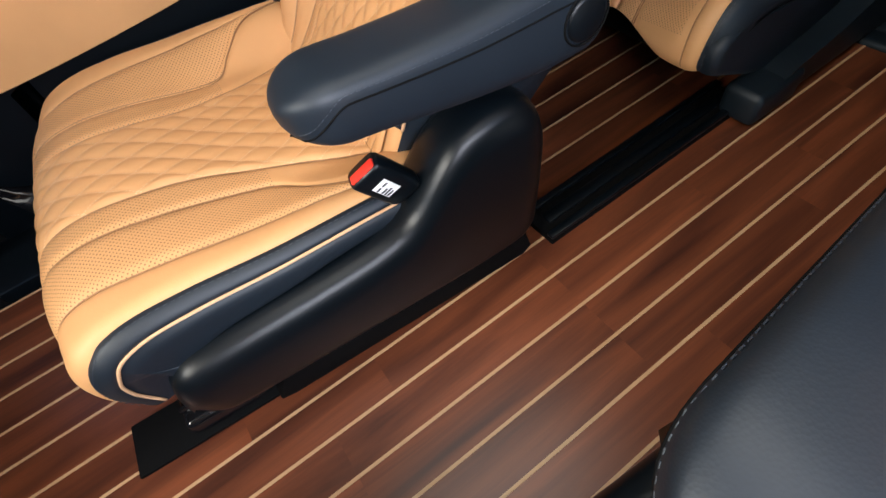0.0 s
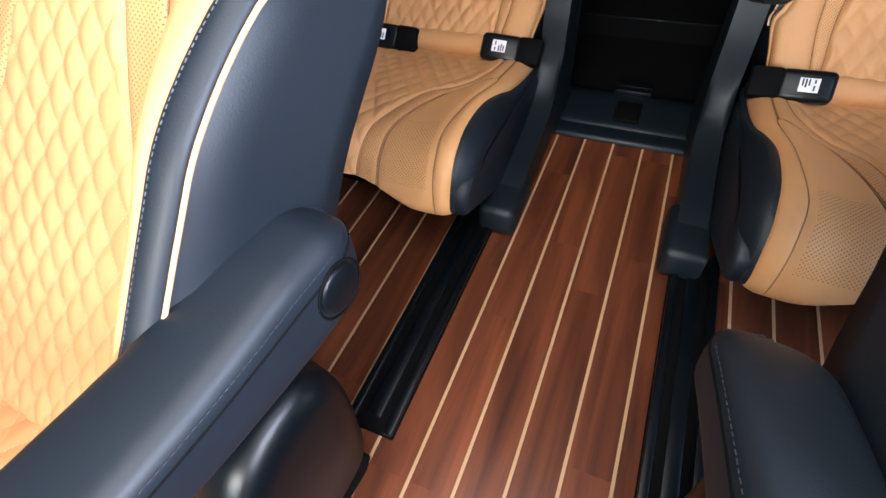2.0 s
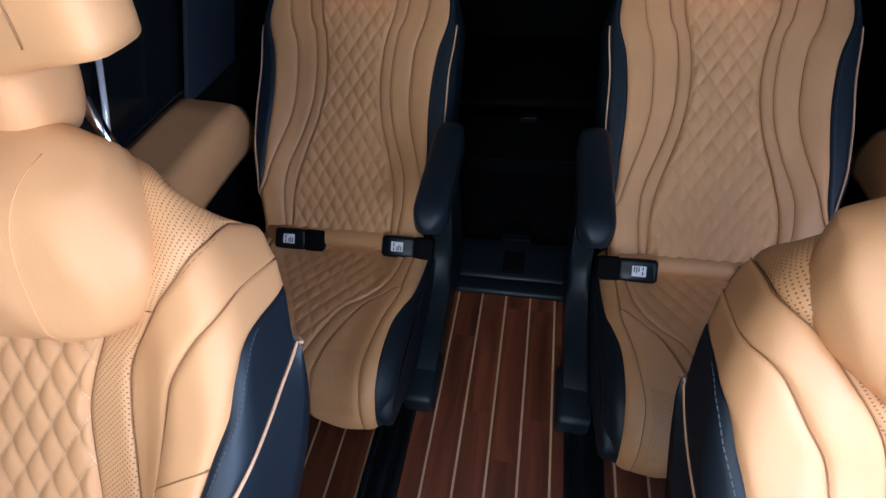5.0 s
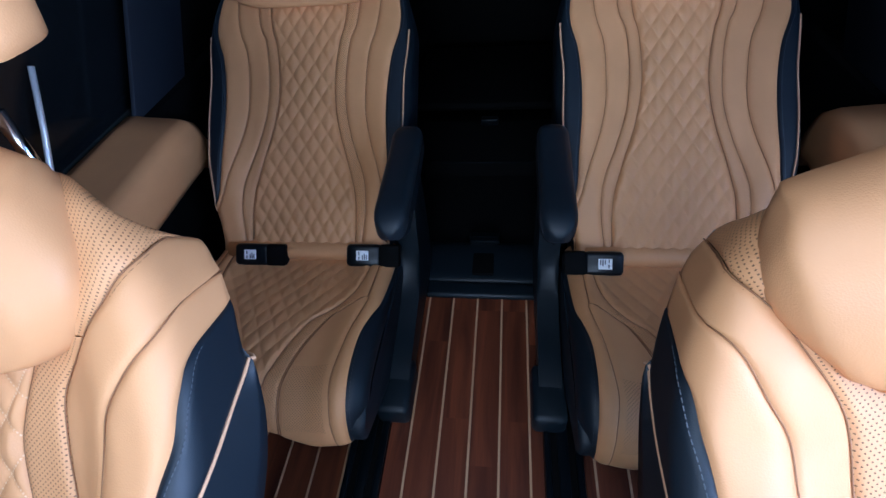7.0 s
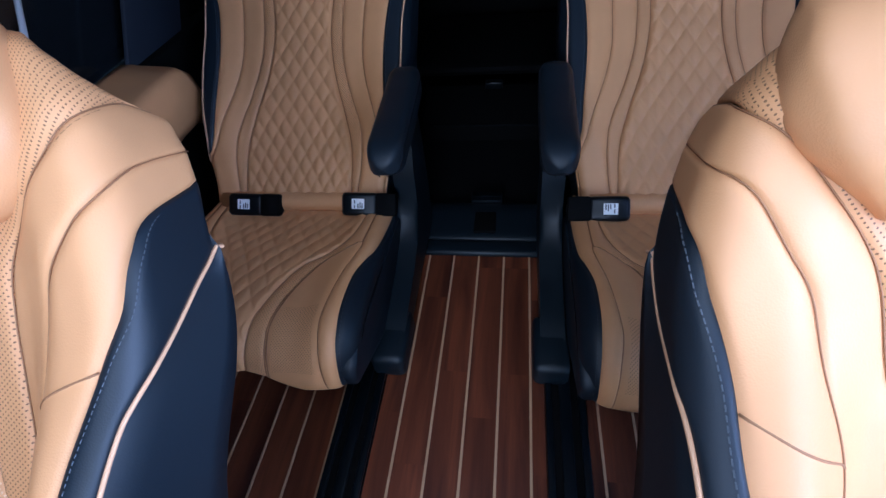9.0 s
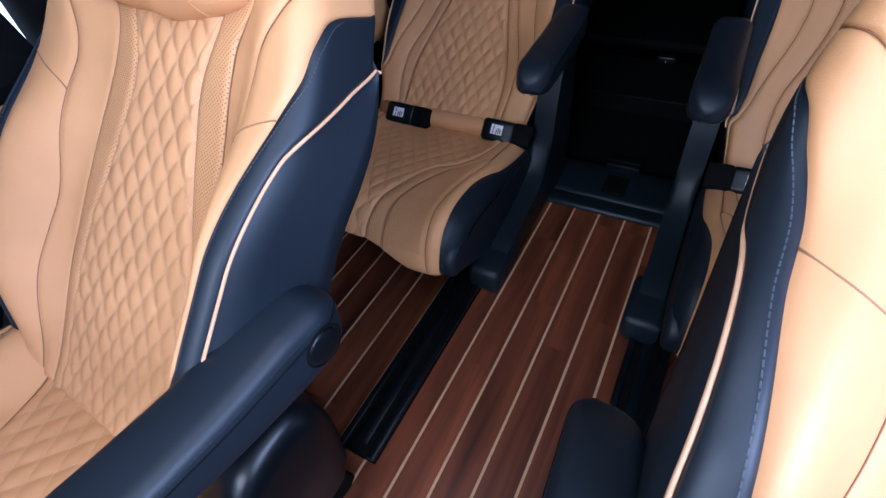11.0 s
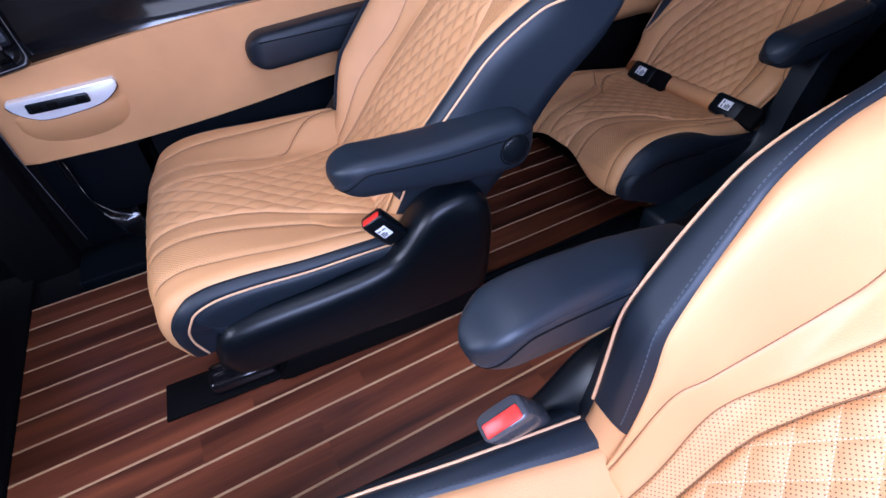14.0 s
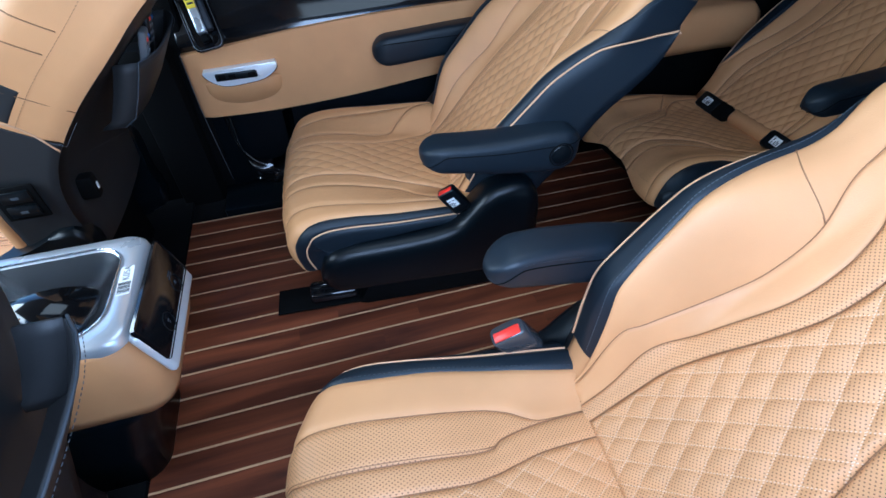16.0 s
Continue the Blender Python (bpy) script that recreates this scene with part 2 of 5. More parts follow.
def prism(outline, x0, x1, bevel=0.006, seg=2):
    """A side-view outline of (y, z) given thickness from x0 to x1, its rims rounded."""
    bm = bmesh.new()
    a = [bm.verts.new((x0, y, z)) for y, z in outline]
    b = [bm.verts.new((x1, y, z)) for y, z in outline]
    n = len(outline)
    f1, f2 = bm.faces.new(a), bm.faces.new(b[::-1])
    for i in range(n):
        bm.faces.new((a[i], b[i], b[(i + 1) % n], a[(i + 1) % n]))
    if bevel:
        rim = list(f1.edges) + list(f2.edges)
        bmesh.ops.bevel(bm, geom=rim, offset=bevel, segments=seg, profile=0.5, affect="EDGES")
    return bm


def rounded(cx, cy, hx, hy, r, n=7):
    """A rectangle with round corners, as (x, y) points."""
    out = []
    for sx, sy, a0 in ((1, 1, 0), (-1, 1, 90), (-1, -1, 180), (1, -1, 270)):
        for k in range(n):
            a = radians(a0 + 90 * k / (n - 1))
            out.append((cx + sx * (hx - r) + r * math.cos(a), cy + sy * (hy - r) + r * math.sin(a)))
    return out


def step(e0, e1, x):
    s = min(1.0, max(0.0, (x - e0) / (e1 - e0)))
    return s * s * (3 - 2 * s)


# ---- upholstery ----
class Skin:
    """A padded surface: a side-view line (y, z), and across it a pad that rises to its bolsters and rolls over at the sides."""

    def __init__(self, line, half, roll, drop, bolster, narrow, turn=1, bow=0.0, thick=0.0, far=0.0, arch=0.0, n=240):
        self.c = smooth_curve(line, n)
        t = np.gradient(self.c, axis=0)
        t /= np.linalg.norm(t, axis=1)[:, None]
        self.nrm = turn * np.stack([-t[:, 1], t[:, 0]], 1)
        self.len = float(np.sum(np.linalg.norm(np.diff(self.c, axis=0), axis=1)))
        self.half, self.roll, self.drop, self.bolster, self.narrow = half, roll, drop, bolster, narrow
        self.n, self.bow, self.thick, self.far, self.arch = n, bow, thick, far, arch
        self.rim = half - roll + roll * math.pi / 2
        self.edge = self.rim + drop

    def at(self, a, v, lift=0.0):
        """a: metres across, v: 0 to 1 along, lift: metres off the surface."""
        v = min(max(v, 0.0), 1.0 - self.arch * step(0.20, 0.03, abs(a)))
        i = v * (self.n - 1)
        k = min(int(i), self.n - 2)
        f = i - k
        c = self.c[k] * (1 - f) + self.c[k + 1] * f
        m = self.nrm[k] * (1 - f) + self.nrm[k + 1] * f
        s, q = (1 if a >= 0 else -1), abs(a)
        flat = self.half - self.roll
        lx = 0.0
        if q <= flat:
            x, h = q, 0.0
            up = 1.0
        elif q <= self.rim:
            w = (q - flat) / self.roll
            x, h = flat + self.roll * math.sin(w), -self.roll * (1 - math.cos(w))
            up, lx = math.cos(w), math.sin(w)
        else:
            x, h = self.half, -self.roll - (q - self.rim) * (1 + self.thick * step(0.8, 0.2, v))
            up, lx = 0.0, 1.0
        h += self.bolster(q, v, s) + lift * up
        x = (x + lift * lx) * self.narrow(v)
        if s * self.far < 0:
            x += abs(self.far) * step(0.55 * self.half, self.half, q)
        ahead = self.bow * (1 - (x / self.half) ** 4) * step(0.45, 0.8, v)
        return np.array([s * x, c[0] + m[0] * h - ahead, c[1] + m[1] * h])

    def panel(self, name, lo, hi, v0, v1, nu, nv, material, parent, puff=0.006, valley=0.004, label="", ends=True, quilt=None, soft=0.02, hem=False):
        """One sewn panel between the lines a = lo(v) and a = hi(v); it sinks at its seams."""
        verts, faces, uvs = [], [], []
        for j in range(nv + 1):
            v = v0 + (v1 - v0) * j / nv
            l, h = lo(v), hi(v)
            for i in range(nu + 1):
                a = l + (h - l) * i / nu
                d = min(a - l, h - a)
                if ends:
                    d = min(d, (v - v0) * self.len, (v1 - v) * self.len)
                e = min(1.0, max(0.0, d) / soft)
                lift = -valley + (puff + valley) * math.sqrt(max(0.0, 1 - (1 - e) ** 2))
                along = v * self.len
                if quilt:
                    px, py, deep = quilt
                    p, q = a / px + along / py + 0.5, a / px - along / py + 0.5
                    g = abs(math.sin(math.pi * p)) * abs(math.sin(math.pi * q))
                    lift += deep * (g ** 0.5) * e - deep * 0.4
                if hem:
                    lift *= step(1.0, 0.93, v)
                verts.append(self.at(a, v, lift))
                uvs.append((a, along))
        for j in range(nv):
            for i in range(nu):
                k = j * (nu + 1) + i
                faces.append((k, k + 1, k + nu + 2, k + nu + 1))
        return mesh_object(name, verts, faces, material, parent, label, uvs=uvs)

    def line(self, a, v0, v1, n, lift=0.0):
        return [self.at(a(v0 + (v1 - v0) * i / n), v0 + (v1 - v0) * i / n, lift) for i in range(n + 1)]


def const(c):
    return lambda v: c


def neg(f):
    return lambda v: -f(v)


def buckle(m, label, group="seat belt buckles", s=1.0, reach=1.0, press=None, case=None):
    b = thing("seat_belt_buckle", m, label, "seat belt buckle", group)
    rings = []
    for z, w, d in ((-0.002, 0.020, 0.010), (0.006, 0.0225, 0.0125), (0.05, 0.023, 0.013), (0.064, 0.0225, 0.0125), (0.068, 0.0205, 0.011)):
        rings.append([(w * s * (abs(math.cos(a)) ** 0.45) * math.copysign(1, math.cos(a)), d * s * (abs(math.sin(a)) ** 0.45) * math.copysign(1, math.sin(a)), z * s) for a in [2 * math.pi * k / 20 for k in range(20)]])
    v, f = loft(rings)
    mesh_object("housing", v, f, case or black, b)
    part("release_button", box(-0.0175 * s, -0.0092 * s, 0.0645 * s, 0.0175 * s, 0.0030 * s, 0.0700 * s, 0.0022), press or red, b, "black release button" if press else "red release button")
    if case is None:
        lab = part("label", box(-0.0095 * s, -0.0142 * s, 0.024 * s, 0.0105 * s, -0.0128 * s, 0.049 * s, 0.0004, 1), white, b, "white printed label")
        for z, x0, x1 in ((0.027, -0.008, 0.002), (0.031, -0.008, 0.004), (0.035, -0.008, 0.001), (0.042, -0.008, -0.002), (0.042, 0.001, 0.008)):
            part("print_bar", box(x0 * s, -0.0147 * s, z * s, x1 * s, -0.0143 * s, (z + 0.0022) * s, 0), ink, lab, smooth=False)
    v, f = loft([[(0.012 * s * cx, 0.006 * s * cy + dy * s, z * s) for cx, cy in ((-1, -1), (1, -1), (1, 1), (-1, 1))] for z, dy in ((0.004, 0), (-0.03 * reach, 0.004), (-0.07 * reach, 0.012), (-0.1 * reach, 0.02))])
    mesh_object("stalk", v, f, black, b, "black webbing sleeve")
    return b


def aim(at, up, face):
    """A pose at a place whose z points along up and whose -y faces as near as can be to face."""
    z = Vector(up).normalized()
    f = Vector(face)
    y = -(f - z * f.dot(z)).normalized()
    m = Matrix((y.cross(z), y, z)).transposed().to_4x4()
    m.translation = at
    return m


def arm_shape(w, spine, high):
    """Rings of a padded armrest: a rounded box swept along a side-view line, closing round at both ends."""
    rings = []
    d = np.concatenate([[0], np.cumsum(np.linalg.norm(np.diff(np.array(spine), axis=0), axis=1))])
    for i, ((y, z), h) in enumerate(zip(spine, high)):
        near = min(d[i], d[-1] - d[i])
        r = 0.05
        k = math.sqrt(max(0.0, 1 - (1 - min(1.0, near / r)) ** 2))
        ring = []
        for q in range(32):
            a = 2 * math.pi * q / 32
            ca, sa = math.cos(a), math.sin(a)
            ring.append((w * (0.03 + 0.97 * k) * math.copysign(abs(ca) ** 0.42, ca), y, z + h * (0.03 + 0.97 * k) * math.copysign(abs(sa) ** 0.52, sa)))
        rings.append(ring)
    return rings


def arm_line(spine, n):
    """Samples of a line, close together at both ends."""
    c = smooth_curve(spine, 401)
    t = [0.5 - 0.5 * math.cos(math.pi * i / (n - 1)) for i in range(n)]
    return np.array([c[round(400 * v)] for v in t]), t


def armrest(parent, x, side, spine, high, w=0.05, hub=None, skew=0.0):
    n = 60
    sp, ts = arm_line(spine, n)
    hi = np.interp(ts, np.linspace(0, 1, len(high)), high)
    rings = arm_shape(w, sp, hi)

    def out(y):
        return x + side * skew * (y - sp[0][0]) / (sp[-1][0] - sp[0][0])
    v, f = loft([[(out(p[1]) + p[0], p[1], p[2]) for p in r] for r in rings])
    arm = mesh_object("armrest", v, f, navy, parent, "dark padded armrest with a stitched top seam")
    # the seam runs along both flanks and round the front
    for lift, kind in ((0.42, "seam"), (0.66, "stitching")):
        one = []
        for i in range(4, n - 4):
            r = np.array(rings[i])
            ahead = math.hypot(*(sp[i] - sp[0]))
            z = sp[i][1] + (lift - 1.0 * step(0.055, 0.004, ahead)) * hi[i]
            half = [p for p in r if p[0] > 0]
            one.append((max(half, key=lambda p: -abs(p[2] - z))[0] * 1.004, sp[i][0], z))
        for s in (1, -1):
            pts = [(out(b) + s * a, b, c) for a, b, c in one]
            if kind == "seam":
                tube("seam", pts, 0.0010, matt, arm)
            else:
                dashes("stitching", pts, stitch_arm, arm, 0.003, 0.0025, r=0.0005)
    if hub:
        y, z, r = hub
        prof = [(0, 0.003), (r * 0.8, 0.003), (r * 0.93, 0.0018), (r, -0.004)]
        rings = [[(out(y) + side * (w + h), y + max(q, 0.0005) * math.cos(a), z + max(q, 0.0005) * math.sin(a)) for a in [2 * math.pi * k / 28 for k in range(28)]] for q, h in prof]
        v, f = loft(rings)
        mesh_object("pivot_cap", v, f, black, arm, "round pivot cap")
        tube("pivot_ring", [(out(y) + side * (w + 0.0005), y + r * 1.08 * math.cos(a), z + r * 1.08 * math.sin(a)) for a in [2 * math.pi * k / 28 for k in range(29)]], 0.0012, matt, arm)
    return arm


def rounded_block(hw, hh, hd, power=3.2, nu=32, nv=25, squash=0.7):
    """A soft cushion round the origin: half width, half height, half depth."""
    rings = []
    for i in range(nv):
        b = -1 + 2 * i / (nv - 1)
        k = max(0.0, 1 - abs(b) ** power) ** (1 / power) * 0.97 + 0.03
        ring = []
        for q in range(nu):
            a = 2 * math.pi * q / nu
            ca, sa = math.cos(a), math.sin(a)
            ring.append(np.array([hw * k * math.copysign(abs(ca) ** squash, ca), hd * k * math.copysign(abs(sa) ** squash, sa), b * hh]))
        rings.append(ring)
    return rings


def captain_seat(name, m, side, label, group, spec):
    """A padded car seat. side: +1 where the armrest stands at +x. Local origin: floor, under the fold between cushion and back; the front is -y."""
    seat = thing(name, m, label, "car seat", group)
    ch, bh = spec["cushion_half"], spec["back_half"]
    dark = spec.get("dark", navy)

    # cushion
    def cb(q, v, s=1):
        return (spec.get("far_lift", 0.0) * (s * side < 0) * step(0.90, 0.35, v) + 0.016 + spec.get("dish", 0.0) * (step(0.1, 0.75, v) - 0.35)) * step(ch * 0.5, ch * 0.82, q) * step(1.0, 0.8, v) - 0.006 * step(0.2, 0.0, v)

    cu = Skin(spec["cushion_line"], ch, 0.04, spec["side_drop"], cb, lambda v: 1.0 - 0.04 * step(0.75, 1.0, v) + spec["cushion_flare"] * (v - 0.5), turn=-1, bow=spec["bow"], far=side * spec.get("far_wide", 0.0) * 0.7, arch=spec.get("arch", 0.0))
    wide, slim = ch * spec["seat_wide"], ch * spec.get("slim", 0.38)
    h0, h1 = spec["hook"]
    w_in = lambda v: slim + (wide - slim) * step(h1, h0, v)
    gap = spec.get("double")
    w_mid = (lambda v: w_in(v) + gap) if gap else lambda v: (slim + ch * 0.72) / 2 + 0.004 + (wide - slim) * 0.55 * step(h1 * 0.9, h0 * 0.9, v)
    w_out = lambda v: ch * 0.74 + (wide - slim) * 0.25 * step(h1 * 0.8, h0 * 0.8, v)
    tanedge = lambda v: cu.rim - 0.030 + 0.008 * step(0.35, 0.0, v)
    pipe = lambda v: cu.rim + spec["pipe_low"] + 0.010 * step(0.0, 0.6, v)
    end = lambda v: cu.edge
    vc = spec.get("cap", 0.4)
    if spec.get("seat_seams"):
        w_in, w_mid, w_out, tanedge, pipe, end = spec["seat_seams"]
    cushion = cu.panel("cushion", neg(w_in), w_in, 0, 1, 84, 150, spec.get("hide", tan_quilt), seat, 0.003, 0.0016, "quilted perforated tan leather cushion", quilt=(QX, QY, spec.get("deep", 0.0052) * 0.65), soft=0.01, ends=False, hem=True)
    for s in (1, -1):
        f = (lambda g: g) if s > 0 else neg
        for nm, l, h, mat, lab, nu, puff, sf in (
            ("band", w_in, w_mid, tan_dots if spec.get("sew") else tan, "perforated tan band" if spec.get("sew") else "smooth tan band", 10, spec["plump"], 0.014),
            ("flute", w_in, w_mid, tan_dots, "perforated tan flute", 10, spec["plump"], 0.014),
            ("flute", w_mid, w_out, tan_dots if not spec.get("dots_from") else tan, "perforated tan flute" if not spec.get("dots_from") else "smooth tan flute", 10, spec["plump"], 0.014),
            ("bolster", w_out, tanedge, tan, "smooth tan bolster", 14, 0.0032, 0.020),
            ("side_band", tanedge, pipe, dark, "dark leather side band", 8, 0.002, 0.01),
            ("side_panel", pipe, end, dark, "dark leather side panel", 8, 0.001, 0.01)):
            lo, hi = (l, h) if s > 0 else (neg(h), neg(l))
            v0, v1 = (0.0, vc) if nm == "band" else (vc, 1) if l is w_in else (0.0, 1)
            cu.panel(nm, lo, hi, v0, v1, nu, 90, mat, cushion, puff, 0.0016, lab, soft=sf, ends=False, hem=True)
        if spec.get("dots_from"):
            lo, hi = (w_mid, w_out) if s > 0 else (neg(w_out), neg(w_mid))
            cu.panel("perforation", lambda v: lo(v) + 0.012, lambda v: hi(v) - 0.012, spec["dots_from"], 0.90, 10, 16, tan_dots, cushion, spec["plump"] + 0.0004, -spec["plump"], "perforated tan inset", soft=0.004, ends=False)
        # a rounded seam closes the flutes at the rear
        cap = [cu.at(s * (w_in(vc) + (w_mid(vc) - w_in(vc)) * k / 12), vc + 0.014 * math.cos(math.pi * k / 12) ** 3, 0.0006) for k in range(13)]
        tube("seam", cap, 0.0009, seam, cushion)
        tube("piping", cu.line(f(pipe), 0.01, 0.995, 90, 0.001), spec["cord"] * 0.75, cord if spec["cord"] > 0.002 else matt, cushion, "tan piping cord" if spec["cord"] > 0.002 else "")
        for g, lift in ((w_in, -0.0008), (w_mid, -0.0008), (lambda v: w_mid(v) + 0.0045 * step(vc - 0.04, vc + 0.04, v), 0.0004), (w_out, -0.0008)):
            tube("seam", cu.line(f(g), 0.0, 0.99, 130, lift), 0.0009, seam, cushion)
        dashes("stitching", cu.line(f(lambda v: tanedge(v) + 0.006), 0.0, 0.98, 120, 0.0022), stitch_dark, cushion, r=0.0004)
    rings = [[cu.at(end(j / 40) * (i / 10.0), j / 40, -0.006) for i in range(-10, 11)] for j in range(41)]
    vs, fs = loft(rings, closed=False, caps=False)
    mesh_object("foam", vs, fs, dark, cushion)
    if spec.get("roll"):
        y, z, r, w = spec["roll"]
        tube("rear_roll", [(-w, y, z), (-w * 0.5, y, z), (0, y, z), (w * 0.5, y, z), (w, y, z)], r, tan, cushion, "tan roll behind the cushion", sides=16)

    # back
    def bb(q, v, s=1):
        low = spec.get("steep", 0.0) * step(0.60, 0.35, v)
        return spec["bolster"] * step(bh * (0.50 + low), bh * (0.80 + low * 0.5), q) * step(-0.05, 0.25, v) * step(1.0, 0.7, v) * (1 - spec.get("fall", 0.4) * step(0.42, 0.7, v))

    ba = Skin(spec["back_line"], bh, 0.03, spec.get("depth", 0.08), bb, spec["back_narrow"], thick=spec.get("thick", 0.0), far=side * spec.get("far_wide", 0.0))
    qt = spec["quilt_top"]
    b_in = spec.get("in_seam") or (lambda v: bh * (0.56 - 0.20 * step(0.05, 0.55, v) + 0.07 * step(0.62, 0.95, v)))
    b_band = spec.get("band_seam") or (lambda v: b_in(v) + 0.032 + 0.030 * step(0.6, 0.95, v))
    b_tan = spec["tan_edge"](ba)
    b_pipe = spec["pipe_edge"](ba)
    b_wing = spec.get("wing_seam") or (lambda v: bh * (spec["wing"] + 0.10 - 0.10 * step(0.05, 0.42, v) + 0.26 * step(0.5, 0.88, v)))
    back = ba.panel("backrest", neg(b_in), b_in, 0, qt, 84, 170, spec.get("hide", tan_quilt), seat, 0.004, 0.0018, "quilted perforated tan leather backrest", quilt=(QX, QY, spec.get("deep", 0.0052)), soft=0.01)
    ba.panel("yoke", neg(b_band), b_band, qt, 1.0, 30, 60, tan_dots, back, 0.004, 0.003, "perforated tan yoke", ends=False)
    cut = spec["wing_cut"]
    for s in (1, -1):
        f = (lambda g: g) if s > 0 else neg
        for nm, l, h, mat, lab, sf, v0, v1 in (
            ("band", b_in, b_band, tan_dots, "perforated tan band", 0.012, 0.0, qt),
            ("bolster", b_band, b_wing, tan, "smooth tan inner bolster", 0.018, 0.0, 1.0),
            ("bolster", b_wing, b_tan, tan, "smooth tan outer bolster", 0.018, 0.0, 1.0),
            ("side_band", b_tan, b_pipe, dark, "dark leather side band", 0.010, spec["band_low"], spec["band_top"]),
        ):
            lo, hi = (l, h) if s > 0 else (neg(h), neg(l))
            ba.panel(nm, lo, hi, v0, v1, 14, 150, mat, back, 0.0036, 0.0018, lab, soft=sf, ends=nm == "bolster")
        pts = ba.line(f(b_pipe), spec["band_low"], spec["pipe_top"], 110, 0.002)
        if spec.get("lip"):
            # the cord turns round the horn of the shell and runs on behind it
            m2 = ba.nrm[int(spec["pipe_top"] * (ba.n - 1))]
            turn = np.array([0, m2[0], m2[1]])
            for ins, deep in ((0.0, 0.004), (0.006, 0.010), (0.016, 0.014), (0.030, 0.017)):
                pts.append(pts[110] - np.array([s * (ins - 0.004), 0, 0]) - turn * deep)
        if spec.get("flank_seam"):
            pts = [ba.at(s * (0.262 + 0.105 * k / 20), 0.384 + 0.017 * math.sin(math.pi * (k / 20) ** 0.8) - 0.008 * (k / 20) ** 3, 0.003) for k in range(21)]
            lo, hi = (const(0.256), const(0.297)) if s > 0 else (const(-0.297), const(-0.256))
            ba.panel("side_band", lo, hi, 0.398, 0.487, 10, 16, dark, back, 0.0045, 0.001, "dark leather inset on the flank", soft=0.008)
        tube("piping", pts, 0.0021, cord, back, "tan piping cord")
        for g, top in ((b_in, qt), (b_band, spec.get("band_end", 1.0)), (lambda v: b_band(v) + 0.006, spec.get("band_end", 1.0) - 0.004), (b_wing, spec.get("wing_end", 0.97))):
            tube("seam", ba.line(f(g), 0.0, top, 150, 0.0 if g is not b_in else -0.0006), 0.0007, seam, back)
        slope = [cut - 0.020 + 0.055 * (k / 16) ** 0.7 for k in range(17)]
        tube("seam", [ba.at(s * (b_wing(v) + (b_tan(v) - b_wing(v)) * k / 16), v, 0.0036 * math.sin(math.pi * k / 16) ** 0.4) for k, v in enumerate(slope)], 0.0010, seam, back)
        if spec.get("flank_seam"):
            fs = lambda v: ba.rim + spec["flank_seam"]
            tube("seam", ba.line(f(fs), 0.40, 0.98, 80, 0.002), 0.0012, seam, back)
            dashes("stitching", ba.line(f(lambda v: fs(v) + 0.006), 0.40, 0.98, 120, 0.0045), seam, back, 0.0035, 0.003, r=0.0005)
            for vv in (0.55, 0.605):
                tube("seam", [ba.at(s * (b_band(vv) + (fs(vv) - b_band(vv)) * k / 14), vv + 0.03 * (k / 14) ** 2, 0.0035) for k in range(15)], 0.0012, seam, back)
        dashes("stitching", ba.line(f(lambda v: b_tan(v) + 0.007), spec["band_low"] + 0.01, spec["band_top"] - 0.03, 140, 0.0036), thread, back, spec.get("sew", 0.0030), 0.0022, r=0.0005 * spec.get("sew", 0.003) / 0.003)
    rings = []
    for j in range(61):
        v = j / 60
        l, r = ba.at(-ba.edge, v, 0), ba.at(ba.edge, v, 0)
        m2 = ba.nrm[min(int(v * (ba.n - 1)), ba.n - 1)]
        lip = spec.get("lip", 0.0) * step(spec["pipe_top"] + 0.012, spec["pipe_top"] - 0.004, v)
        row = [ba.at(-(b_pipe(v) + (ba.edge - b_pipe(v)) * k / 6), v, -0.002 + lip * k / 6) for k in range(7)]
        l, r = row[-1], row[-1] * np.array([-1, 1, 1]) if not ba.far else r
        for k in range(1, 12):
            row.append(l + (r - l) * k / 12 - np.array([0, m2[0], m2[1]]) * spec["shell_deep"] * math.sin(math.pi * k / 12) ** 0.5)
        row += [ba.at(b_pipe(v) + (ba.edge - b_pipe(v)) * k / 6, v, -0.002 + lip * k / 6) for k in (6, 5, 4, 3, 2, 1, 0)]
        rings.append(row)
    vs, fs = loft(rings, closed=False, caps=False)
    mesh_object("shell", vs, fs, dark, back, "dark leather back shell")
    rings = [[ba.at(ba.rim * (i / 10.0), j / 40, -0.006) for i in range(-10, 11)] for j in range(41)]
    vs, fs = loft(rings, closed=False, caps=False)
    mesh_object("foam", vs, fs, tan, back)

    # headrest
    if spec.get("head"):
        hy, hz, hw, hh, hd, lean, flare = spec["head"]
        rings = []
        for ring in rounded_block(hw, hh, hd, 4.0, 40, 29, 0.6):
            out = []
            for p in ring:
                b = p[2] / hh
                x = p[0] * (1 + flare * step(-0.44, -0.30, b) * (1 - 0.10 * step(-0.25, 0.3, b)))
                y = p[1] - 0.03 * (abs(x) / (hw * (1 + flare))) ** 2.5 * (1 if flare else 0.4)
                out.append((x, hy + y + p[2] * math.sin(lean), hz + p[2] * math.cos(lean)))
            rings.append(out)
        vs, fs = loft(rings)
        head = mesh_object("headrest", vs, fs, tan, seat, "winged tan leather headrest")
